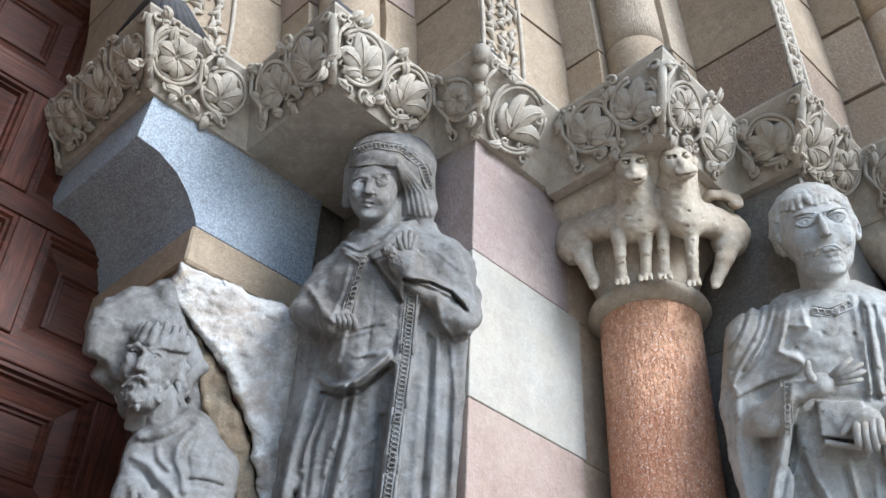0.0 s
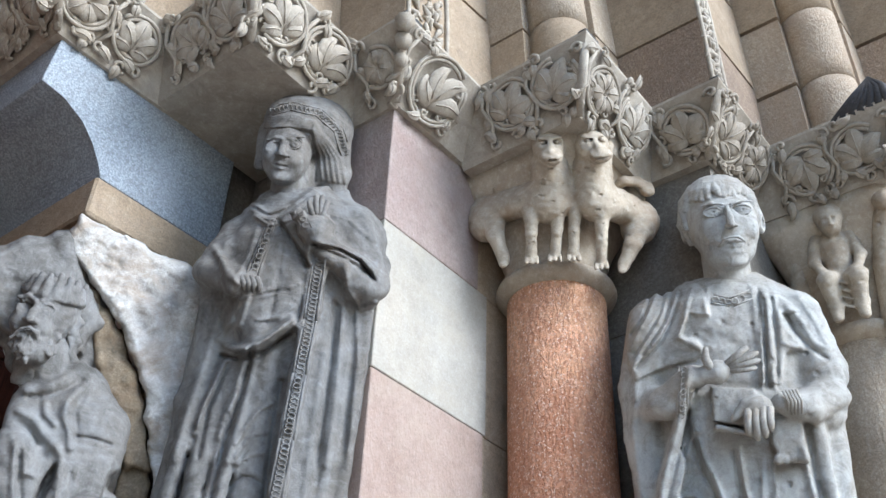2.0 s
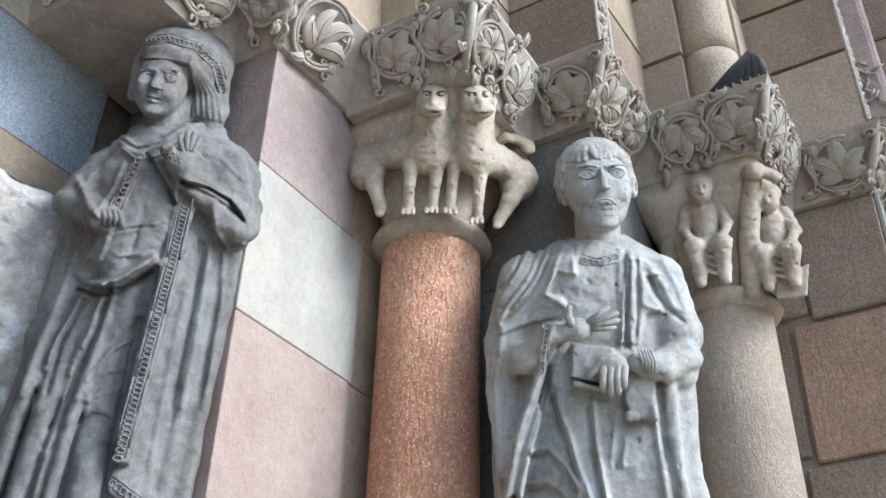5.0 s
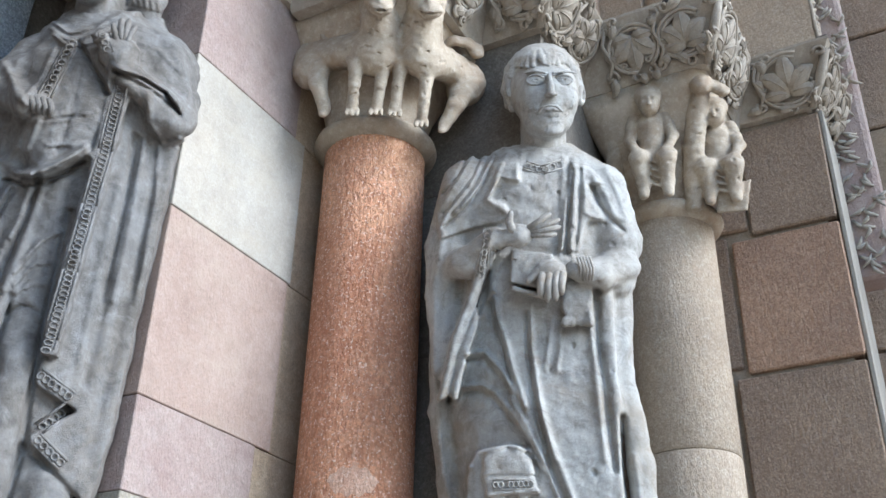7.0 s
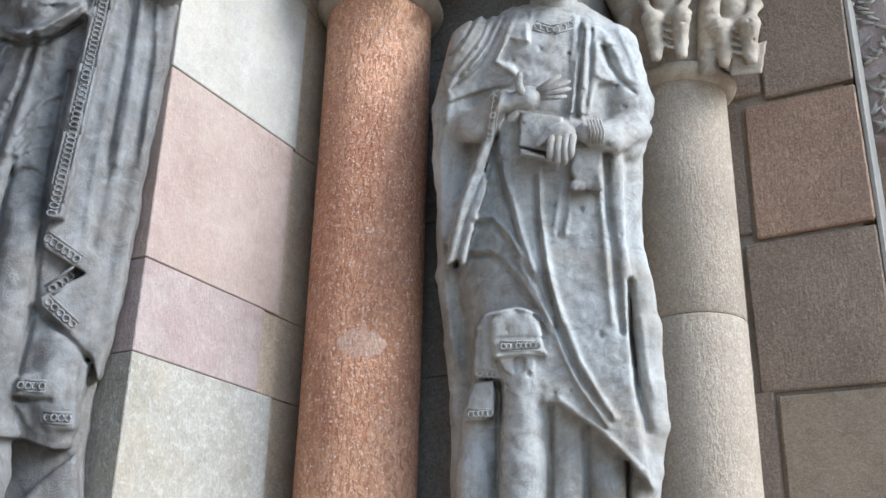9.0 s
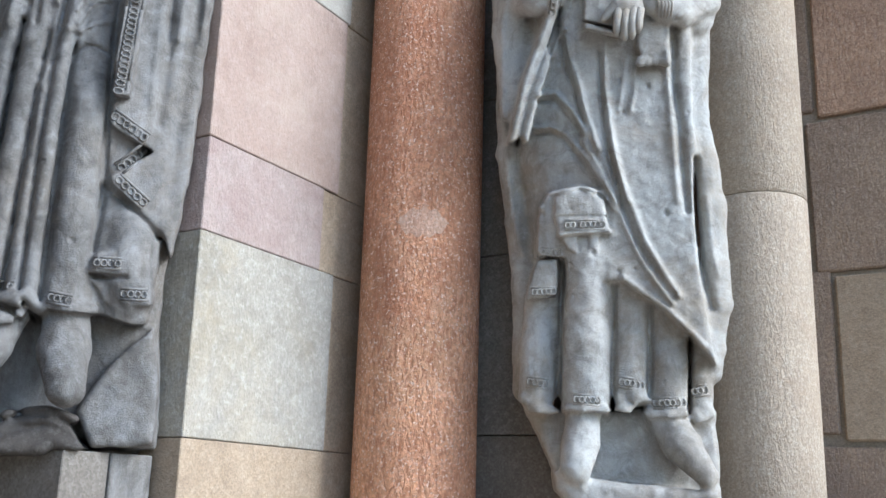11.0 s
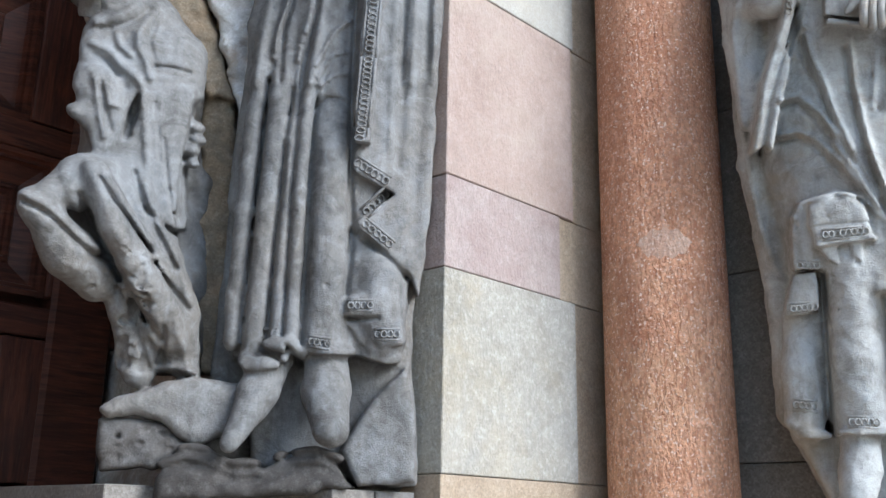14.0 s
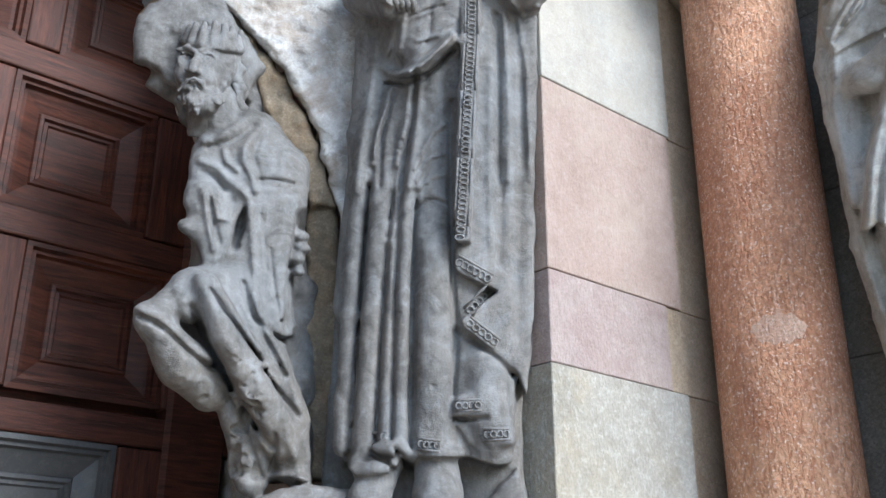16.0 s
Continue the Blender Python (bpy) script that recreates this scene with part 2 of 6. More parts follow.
def tube_into(verts, faces, pts, rad, n=6, flat=1.0, up=None):
    """A tube along pts, added to verts and faces; rad may be a list."""
    pts = [Vector(p) for p in pts]
    base = len(verts)
    last = None
    for i, p in enumerate(pts):
        d = (pts[min(i + 1, len(pts) - 1)] - pts[max(i - 1, 0)])
        d = d.normalized() if d.length > 1e-9 else Vector((0, 0, 1))
        ref = Vector(up) if up is not None else (last or Vector((0.3, 0.5, 0.8)))
        a = d.cross(ref)
        a = a.normalized() if a.length > 1e-6 else d.orthogonal().normalized()
        b = a.cross(d).normalized()
        last = b
        r = rad[i] if isinstance(rad, (list, tuple)) else rad
        for k in range(n):
            th = 2 * math.pi * k / n
            verts.append(tuple(p + a * (r * math.cos(th)) + b * (r * flat * math.sin(th))))
    m = len(pts)
    for i in range(m - 1):
        for k in range(n):
            faces.append((base + i * n + k, base + i * n + (k + 1) % n, base + (i + 1) * n + (k + 1) % n, base + (i + 1) * n + k))
    faces.append(tuple(base + k for k in range(n))[::-1])
    faces.append(tuple(base + (m - 1) * n + k for k in range(n)))


# ---------------- sculpting in a distance field ----------------


class Sculpt:
    """A solid blended from simple forms: u to the right, v away from the viewer, z up."""

    def __init__(self, lo, hi, res):
        self.lo, self.res = np.array(lo, float), res
        self.n = [int(math.ceil((b - a) / res)) + 1 for a, b in zip(lo, hi)]
        self.ax = [lo[i] + res * np.arange(self.n[i]) for i in range(3)]
        self.d = np.full(self.n, 0.2, np.float32)
        self.ev, self.ef = [], []

    def region(self, lo, hi, pad):
        s = []
        for i in range(3):
            a = int(np.clip(np.floor((lo[i] - pad - self.lo[i]) / self.res), 0, self.n[i] - 1))
            b = int(np.clip(np.ceil((hi[i] + pad - self.lo[i]) / self.res) + 1, a + 1, self.n[i]))
            s.append(slice(a, b))
        g = np.meshgrid(*[self.ax[i][s[i]] for i in range(3)], indexing="ij", sparse=True)
        return tuple(s), g

    def blend(self, s, e, k, cut):
        d = self.d[s]
        if cut:
            h = np.clip(0.5 - 0.5 * (d + e) / k, 0, 1)
            self.d[s] = d * (1 - h) - e * h + k * h * (1 - h)
        else:
            h = np.clip(0.5 + 0.5 * (d - e) / k, 0, 1)
            self.d[s] = d * (1 - h) + e * h - k * h * (1 - h)

    def cap(self, a, b, ra, rb=None, k=0.012, cut=False):
        rb = ra if rb is None else rb
        a, b = np.array(a, float), np.array(b, float)
        R = max(ra, rb)
        s, (x, y, z) = self.region(np.minimum(a, b) - R, np.maximum(a, b) + R, 0.04)
        ba = b - a
        h = np.clip(((x - a[0]) * ba[0] + (y - a[1]) * ba[1] + (z - a[2]) * ba[2]) / max(ba @ ba, 1e-9), 0, 1)
        e = np.sqrt((x - a[0] - ba[0] * h) ** 2 + (y - a[1] - ba[1] * h) ** 2 + (z - a[2] - ba[2] * h) ** 2) - (ra + (rb - ra) * h)
        self.blend(s, e, k, cut)
        return self

    def chain(self, pts, r, k=0.012, cut=False):
        for i in range(len(pts) - 1):
            ra, rb = (r[i], r[i + 1]) if isinstance(r, (list, tuple)) else (r, r)
            self.cap(pts[i], pts[i + 1], ra, rb, k, cut)
        return self

    def ell(self, c, r, k=0.012, cut=False, tilt=0.0, turn=0.0):
        """tilt: degrees in the u-z plane; turn: degrees round z."""
        R = max(r)
        s, (x, y, z) = self.region(np.array(c) - R, np.array(c) + R, 0.04)
        x, y, z = x - c[0], y - c[1], z - c[2]
        if tilt:
            ct, st = math.cos(radians(tilt)), math.sin(radians(tilt))
            x, z = x * ct + z * st, z * ct - x * st
        if turn:
            ct, st = math.cos(radians(turn)), math.sin(radians(turn))
            x, y = x * ct + y * st, y * ct - x * st
        k0 = np.sqrt((x / r[0]) ** 2 + (y / r[1]) ** 2 + (z / r[2]) ** 2)
        k1 = np.sqrt((x / r[0] ** 2) ** 2 + (y / r[1] ** 2) ** 2 + (z / r[2] ** 2) ** 2) + 1e-9
        self.blend(s, k0 * (k0 - 1) / k1, k, cut)
        return self

    def robe(self, prof, folds=(), k=0.02):
        """An upright body of oval sections; prof rows: z, centre u, centre v, half width, half depth. folds: (count, depth, phase, twist, z0, z1)."""
        p = np.array(prof, float)
        lo = [(p[:, 1] - p[:, 3]).min(), (p[:, 2] - p[:, 4]).min(), p[0, 0]]
        hi = [(p[:, 1] + p[:, 3]).max(), (p[:, 2] + p[:, 4]).max(), p[-1, 0]]
        s, (x, y, z) = self.region(lo, hi, 0.05)
        cu, cv, a, b = [np.interp(z, p[:, 0], p[:, i]) for i in (1, 2, 3, 4)]
        q = np.sqrt(((x - cu) / a) ** 2 + ((y - cv) / b) ** 2) + 1e-6
        e = (q - 1) * np.minimum(a, b) * 0.9
        th = np.arctan2((x - cu) / a, -(y - cv) / b)
        for n, dep, ph, tw, z0, z1 in folds:
            w = np.clip((z - z0) / 0.06, 0, 1) * np.clip((z1 - z) / 0.06, 0, 1)
            e = e + dep * w * (np.abs(np.sin(0.5 * (n * th + ph + tw * (z - z0)))) ** 0.7 * -2 + 1.2)
        e = np.maximum(e, np.maximum(p[0, 0] - z, z - p[-1, 0]))
        self.blend(s, e, k, False)
        return self

    def plate(self, poly, v0, v1, k=0.008, rnd=0.006, slope=0.0, cut=False):
        """A flat slab with the outline poly (u, z) between the depths v0 (front) and v1."""
        P = np.array(poly, float)
        s, (x, y, z) = self.region([P[:, 0].min(), v0, P[:, 1].min()], [P[:, 0].max(), v1, P[:, 1].max()], 0.05)
        x2, z2 = np.broadcast_arrays(x[:, 0, :], z[:, 0, :])
        d = np.full(x2.shape, 1e9)
        sg = np.ones(x2.shape)
        for i in range(len(P)):
            a, b = P[i], P[i - 1]
            ex, ez = b - a
            wx, wz = x2 - a[0], z2 - a[1]
            h = np.clip((wx * ex + wz * ez) / (ex * ex + ez * ez + 1e-12), 0, 1)
            d = np.minimum(d, (wx - ex * h) ** 2 + (wz - ez * h) ** 2)
            c1, c2, c3 = z2 >= a[1], z2 < b[1], ex * wz > ez * wx
            flip = (c1 & c2 & c3) | (~c1 & ~c2 & ~c3)
            sg = np.where(flip, -sg, sg)
        d2 = (sg * np.sqrt(d))[:, None, :] + rnd
        mid, half = (v0 + v1) / 2, (v1 - v0) / 2 - rnd
        dy = np.abs(y + slope * x - mid) - half
        e = np.minimum(np.maximum(d2, dy), 0) + np.sqrt(np.maximum(d2, 0) ** 2 + np.maximum(dy, 0) ** 2) - rnd
        self.blend(s, e, k, cut)
        return self

    def reach(self, pts, pad):
        """The grid columns near a line of (u, z) points, and their distance from it."""
        P = np.array(pts, float)
        s, (x, y, z) = self.region([P[:, 0].min(), self.lo[1], P[:, 1].min()], [P[:, 0].max(), 9, P[:, 1].max()], pad)
        x2, z2 = np.broadcast_arrays(x[:, 0, :], z[:, 0, :])
        d = np.full(x2.shape, 1e9)
        for a, b in zip(P, P[1:]):
            e = b - a
            h = np.clip(((x2 - a[0]) * e[0] + (z2 - a[1]) * e[1]) / (e @ e + 1e-12), 0, 1)
            d = np.minimum(d, np.hypot(x2 - a[0] - e[0] * h, z2 - a[1] - e[1] * h))
        return s, d, x2, z2, P

    def ridge(self, pts, w, h):
        """A fold (h above 0) or a crease (h below 0) of width w, laid on the surface along (u, z) points."""
        s, d, x2, z2, P = self.reach(pts, w * 3)
        self.d[s] -= (h * np.exp(-(d / w) ** 2))[:, None, :].astype(np.float32)
        return self

    def layer(self, poly, h, soft=0.005):
        """A cloth of thickness h laid on the surface inside the outline poly (u, z)."""
        pts = [tuple(p) for p in poly]
        s, d, x2, z2, P = self.reach(pts + pts[:1], soft * 2)
        inside = np.zeros(x2.shape, bool)
        for a, b in zip(P, P[1:]):
            cross = (a[1] > z2) != (b[1] > z2)
            inside ^= cross & (x2 < (b[0] - a[0]) * (z2 - a[1]) / (b[1] - a[1] + 1e-12) + a[0])
        sd = np.where(inside, -d, d)
        self.d[s] -= (h * np.clip(0.5 - sd / (2 * soft), 0, 1))[:, None, :].astype(np.float32)
        return self

    def weather(self, amp, cell, seed):
        """Uneven wear: smooth random hollows about a cell wide."""
        rng = np.random.RandomState(seed)
        a = (self.ax[0] - self.lo[0]) / cell
        c = (self.ax[2] - self.lo[2]) / cell
        g = rng.uniform(-1, 1, (int(a[-1]) + 2, int(c[-1]) + 2))
        i, k = a.astype(int), c.astype(int)
        f, q = (a - i)[:, None], (c - k)[None, :]
        f, q = f * f * (3 - 2 * f), q * q * (3 - 2 * q)
        n = (g[np.ix_(i, k)] * (1 - f) + g[np.ix_(i + 1, k)] * f) * (1 - q) + (g[np.ix_(i, k + 1)] * (1 - f) + g[np.ix_(i + 1, k + 1)] * f) * q
        self.d += (amp * n)[:, None, :].astype(np.float32)
        return self

    def chips(self, n, lo, hi, size, seed):
        """Small knocks and pits in the front between two corners (u, z)."""
        rng = random.Random(seed)
        for _ in range(n):
            u, z = rng.uniform(lo[0], hi[0]), rng.uniform(lo[1], hi[1])
            v = self.front(u, z)
            if v < 1:
                r = size * rng.uniform(0.5, 1.3)
                self.ell((u, v, z), (r * rng.uniform(0.6, 1.2), r * 0.6, r * rng.uniform(0.6, 1.4)), r * 0.4, True)
        return self

    def rough(self, amp, scale, seed=0.0):
        """Uneven weathering of the whole surface."""
        x, y, z = np.meshgrid(*self.ax, indexing="ij", sparse=True)
        self.d += (amp * (np.sin(x * scale + 1.7 * np.sin(z * scale * 0.6 + seed)) * np.sin(y * scale * 1.1 + seed) + np.sin(z * scale * 1.3 + 2 * np.sin(x * scale * 0.7)) * 0.7)).astype(np.float32)
        return self

    def tube(self, pts, rad, n=6, flat=1.0):
        tube_into(self.ev, self.ef, pts, rad, n, flat, up=(0, 1, 0))
        return self

    def front(self, u, z):
        """The depth of the solid's front at (u, z)."""
        i = int(np.clip(round((u - self.lo[0]) / self.res), 0, self.n[0] - 1))
        k = int(np.clip(round((z - self.lo[2]) / self.res), 0, self.n[2] - 1))
        hit = np.nonzero(self.d[i, :, k] < 0)[0]
        return float(self.ax[1][hit[0]]) if len(hit) else 9.0

    def surface(self):
        d = self.d
        d[0], d[-1], d[:, 0], d[:, -1], d[:, :, 0], d[:, :, -1] = 1, 1, 1, 1, 1, 1
        ins = d < 0
        nx, ny, nz = d.shape
        c = [ins[i:nx - 1 + i, j:ny - 1 + j, k:nz - 1 + k] for i in (0, 1) for j in (0, 1) for k in (0, 1)]
        cnt = sum(a.astype(np.int8) for a in c)
        cell = np.argwhere((cnt > 0) & (cnt < 8))
        idx = np.full((nx - 1, ny - 1, nz - 1), -1, np.int64)
        idx[tuple(cell.T)] = np.arange(len(cell))
        acc, num = np.zeros((len(cell), 3)), np.zeros(len(cell))
        corner = [(i, j, k) for i in (0, 1) for j in (0, 1) for k in (0, 1)]
        for p in range(8):
            for q in range(p + 1, 8):
                A, B = np.array(corner[p]), np.array(corner[q])
                if np.abs(A - B).sum() != 1:
                    continue
                da, db = d[tuple((cell + A).T)].astype(float), d[tuple((cell + B).T)].astype(float)
                m = (da < 0) != (db < 0)
                t = np.where(m, da / np.where(m, da - db, 1), 0)
                acc += m[:, None] * (A + t[:, None] * (B - A))
                num += m
        pos = self.lo + (cell + acc / num[:, None]) * self.res
        faces = []
        for axis in range(3):
            sh = [slice(None)] * 3
            a, b = list(sh), list(sh)
            a[axis], b[axis] = slice(0, -1), slice(1, None)
            e = np.argwhere(ins[tuple(a)] != ins[tuple(b)])
            o1, o2 = [(1, 2), (2, 0), (0, 1)][axis]
            e = e[(e[:, o1] > 0) & (e[:, o2] > 0) & (e[:, o1] < d.shape[o1] - 1) & (e[:, o2] < d.shape[o2] - 1)]
            s1, s2 = np.eye(3, dtype=int)[o1], np.eye(3, dtype=int)[o2]
            quad = np.stack([idx[tuple((e - s1 - s2).T)], idx[tuple((e - s2).T)], idx[tuple(e.T)], idx[tuple((e - s1).T)]], 1)
            fl = ins[tuple(e.T)]
            quad[~fl] = quad[~fl][:, ::-1]
            faces.append(quad)
        faces = np.concatenate(faces)
        return pos, faces

    def absorb(self, other):
        """Joins the surface of a finer sculpted piece, such as a head, to this solid."""
        pos, faces = other.surface()
        off = len(self.ev)
        self.ev += [tuple(p) for p in pos] + other.ev
        self.ef += [tuple(int(q) + off for q in f) for f in faces] + [tuple(q + off + len(pos) for q in f) for f in other.ef]
        return self

    def mesh(self, name, material, matrix, parent=None, bow=0.0):
        """bow: the forms lean and look down towards a viewer this far off, at eye height 1.6 m."""
        pos, faces = self.surface()
        if self.ev:
            pos = np.concatenate([pos, np.array(self.ev)])
        if bow:
            s = 1 + pos[:, 1] / bow
            pos[:, 0] *= s
            pos[:, 2] = 1.6 + (pos[:, 2] - 1.6) * s
        verts = pos.tolist()
        off = len(pos) - len(self.ev)
        ob = mesh_object(name, verts, faces.tolist() + [tuple(i + off for i in f) for f in self.ef], material, True, parent)
        ob.matrix_world = matrix
        return ob


def facing(at, eye):
    """A frame standing at the plan point at, its local y pointing away from the plan point eye."""
    d = Vector((at[0] - eye[0], at[1] - eye[1], 0)).normalized()
    m = Matrix(((d.y, d.x, 0, at[0]), (-d.x, d.y, 0, at[1]), (0, 0, 1, 0), (0, 0, 0, 1)))
    return m

# ---------------- the plan ----------------
SPRING, IMPOST = 3.54, 3.39
TOPS = [(-0.775, 0.385), (-0.465, 0.045), (-0.125, -0.13), (0.193, -0.463), (0.54, -0.661), (0.878, -1.003), (1.235, -1.225)]


# ---------------- setting ----------------


def setting(name, bm, material, label, category):
    return tagged(part(name, bm, material, None), label, category, kind="structure")


setting("ground", box_bm(-60, 60, -60, 60, -0.2, 0.0, 0), M_WALL, "worn paving of the church porch", "ground")
setting("wall_jamb_core", box_bm(-0.12, 3.5, 0.53, 1.6, 0, 5.2, 0), M_SHADED_GREY, "rubble core of the portal jamb", "wall")
setting("wall_pier_core", box_bm(0.02, 3.5, 0.02, 0.52, 0, 5.2, 0), M_MORTAR, "mortared core of the jamb behind the dressed blocks", "wall")
setting("wall_nook_core", box_bm(0.70, 3.5, -0.53, 0.02, 0, 5.2, 0), M_MORTAR, "mortared core of the jamb behind the columns", "wall")
setting("wall_outer_core", box_bm(1.35, 3.5, -1.12, -0.53, 0, 5.2, 0), M_MORTAR, "mortared core of the outer pier", "wall")
setting("wall_west", box_bm(-8.2, -8.0, -3, 1.6, 0, 6.5, 0), M_WALL, "plain stone side wall of the porch", "wall")
# Unseen pier, added to keep skylight off the king and queen.
setting("wall_trumeau", box_bm(-2.9, -1.95, -0.7, 1.6, 0, 6.4, 0.02), M_WALL, "unseen plain stone pier added to block light from the left", "wall")
setting("wall_east", box_bm(1.9, 3.7, -2.8, -1.13, 0, 6.5, 0), M_WALL, "plain stone side wall of the porch", "wall")
setting("wall_north", box_bm(-8.0, 3.5, 1.6, 1.8, 0, 6.5, 0), M_WALL, "plain stone wall behind the portal", "wall")
setting("ceiling", box_bm(-8.2, 3.7, -2.6, 1.8, 6.5, 6.7, 0), M_WALL, "plain stone vault of the porch", "ceiling")

# ---------------- masonry pieces ----------------


def courses(host, rows, gap=0.0009):
    """Dressed blocks, one object each: x0, x1, y0, y1, z0, z1, material."""
    for x0, x1, y0, y1, z0, z1, m in rows:
        part("block", box_bm(x0, x1, y0, y1, z0 + gap, z1 - gap, 0.0014 + gap * 0.5, 1, gap * 0.5), m, host)


pier = tagged(empty("pier", (0, 0, 0)), "square jamb pier of cream, pink and lilac stone blocks", "pier")
JOINTS = [0.0, 0.42, 0.85, 1.27, 1.671, 2.038, 2.217, 2.625, 3.022, 3.40]
KIND = [M_BEIGE, M_CREAM, M_BEIGE, M_BEIGE, M_YELLOW, M_LILAC, M_PINK, M_CREAM, M_LILAC]
ENDS = [0.40, 0.36, 0.41, 0.38, 0.40, 0.35, 0.40, 0.41, 0.37]
courses(pier, [(0.0, e, 0.0, 0.30, a, b, m) for a, b, m, e in zip(JOINTS, JOINTS[1:], KIND, ENDS)])
courses(pier, [(e + 0.004, 0.72, 0.006, 0.30, a, b, M_BEIGE) for a, b, e in zip(JOINTS, JOINTS[1:], ENDS)])
courses(pier, [(0.0, 0.3, 0.304, 0.52, a + 0.1, b + 0.1, M_SHADED_GREY) for a, b in zip(JOINTS, JOINTS[1:])])

inner_pier = tagged(empty("pier", (0, 0, 0)), "grey stone pier behind the apostle statue, shade in its colour", "pier")
JB = [0.0, 0.5, 1.0, 1.42, 1.72, 2.12, 2.5, 2.95, 3.40]
# The dark block colour stands in for shade behind the apostle.
courses(inner_pier, [(0.67, 1.1, -0.55, -0.02, a, b, M_SHADED_GREY) for a, b in zip(JB, JB[1:])])
courses(inner_pier, [(1.104, 1.36, -0.54, -0.3, a + 0.05, b + 0.05, M_BROWN) for a, b in zip(JB, JB[1:])])

outer_pier = tagged(empty("pier", (0, 0, 0)), "brown and rust sandstone outer pier with wide joints", "pier")
JC = [0.0, 0.45, 0.9, 1.32, 1.74, 2.165, 2.585, 3.0, 3.37]
KC = [M_BROWN, M_BROWN, M_BEIGE, M_BROWN, M_BEIGE, M_BROWN, M_RUST, M_BROWN]
SPLIT = [-0.9, -0.84, -0.95, -0.80, -0.86, -0.815, -0.845, -0.91]
courses(outer_pier, [(1.33 + random.uniform(-0.004, 0.004), 1.7, -1.15, s - 0.006, a, b, m) for a, b, m, s in zip(JC, JC[1:], KC, SPLIT)], 0.007)
courses(outer_pier, [(1.335, 1.7, s + 0.006, -0.5, a + 0.02, b + 0.02, M_BROWN) for a, b, s in zip(JC, JC[1:], SPLIT)], 0.007)

# ---------------- imposts with vine scrolls ----------------


def vine_face(V, F, o, s, t, nrm, length, height, seed):
    """Scrolling vine with palmette leaves in relief on a face from o along s, up along t."""
    rng = random.Random(seed)
    o, s, t, nrm = Vector(o), Vector(s).normalized(), Vector(t).normalized(), Vector(nrm).normalized()
    P = lambda a, b, h=0.0: o + s * a + t * b + nrm * (h * 0.45)

    def leaf(root, an, L, w, curl=0.0):
        pts, rad = [], []
        for j in range(7):
            f = j / 6
            a = an + curl * f * f
            pts.append(P(root[0] + L * f * math.sin(a), root[1] + L * f * math.cos(a), 0.005 + 0.020 * math.sin(math.pi * f * 0.9)))
            rad.append(max(0.0015, w * math.sin(math.pi * (0.10 + 0.88 * f)) ** 0.8))
        tube_into(V, F, pts, rad, 8, 0.30, up=nrm)
        tube_into(V, F, [p + nrm * (w * 0.29) for p in pts[1:6]], 0.0022, 4)

    def curl(cx, cy, r, a0, turns, rad):
        n = 12
        tube_into(V, F, [P(cx + r * (1 - 0.75 * k / n) * math.cos(a0 + turns * k / n), cy + r * (1 - 0.75 * k / n) * math.sin(a0 + turns * k / n), 0.010 + 0.008 * k / n) for k in range(n + 1)], rad, 5)

    n = max(1, round(length / (height * 0.95)))
    w = length / n
    for i in range(n):
        cx, cy = (i + 0.5) * w + rng.uniform(-0.006, 0.006), height * rng.uniform(0.50, 0.56)
        R = min(w, height) * rng.uniform(0.43, 0.49)
        a0, span = rng.uniform(0, 6.28), rng.uniform(4.6, 5.9)
        for dr in (0.0, 0.011):
            tube_into(V, F, [P(cx + (R - dr) * math.cos(a0 + span * k / 22) * 1.04, cy + (R - dr) * math.sin(a0 + span * k / 22), 0.014 - dr * 0.4 + 0.004 * math.sin(k * 0.9)) for k in range(23)], 0.0058, 6)
        e = a0 + span
        curl(cx + R * 0.78 * math.cos(e), cy + R * 0.78 * math.sin(e), R * 0.24, e, 5.5 * rng.choice((-1, 1)), 0.0048)
        face_up = rng.choice((0.0, 0.0, math.pi, 0.6, -0.6))
        style = rng.random()
        root = (cx - 0.5 * R * math.sin(face_up), cy - 0.5 * R * math.cos(face_up))
        if style < 0.55:
            for an, le in ((0, 1.25), (0.62, 1.05), (-0.62, 1.05), (1.35, 0.75), (-1.35, 0.75)):
                leaf(root, face_up + an, R * le * 1.2, 0.030 * min(1, le), 0.25 if an > 0 else -0.25 if an < 0 else 0)
        elif style < 0.8:
            for k in range(6):
                leaf((cx, cy), face_up + k * 1.047, R * 0.9, 0.026)
            curl(cx, cy, 0.010, 0, 6, 0.006)
        else:
            for an, le in ((0.15, 1.3), (0.9, 1.1), (-0.5, 1.15), (-1.2, 0.8)):
                leaf(root, face_up + an, R * le * 1.1, 0.028, 0.5)
        for sx in (-1, 1):
            curl(cx + sx * R * 0.5, cy - R * 0.62, 0.013, rng.uniform(0, 6), 6 * sx, 0.0045)
        for ex, ey in ((i * w, height * 0.16), (i * w, height * 0.90), (i * w + 0.012, height * 0.5), ((i + 0.5) * w, height * 0.10), ((i + 0.2) * w, height * 0.94), ((i + 0.8) * w, height * 0.12)):
            curl(ex + rng.uniform(-0.008, 0.008), ey + rng.uniform(-0.008, 0.008), rng.uniform(0.012, 0.02), rng.uniform(0, 6), rng.choice((-6, 6)), 0.0052)
            leaf((ex, ey), rng.uniform(0, 6.28), rng.uniform(0.03, 0.055), 0.014, rng.uniform(-0.6, 0.6))
        tube_into(V, F, [P(i * w - 0.012, height * 0.12, 0.008), P(i * w + 0.010, height * 0.38, 0.022), P(i * w - 0.010, height * 0.66, 0.022), P(i * w + 0.006, height * 0.9, 0.010)], 0.0062, 6)


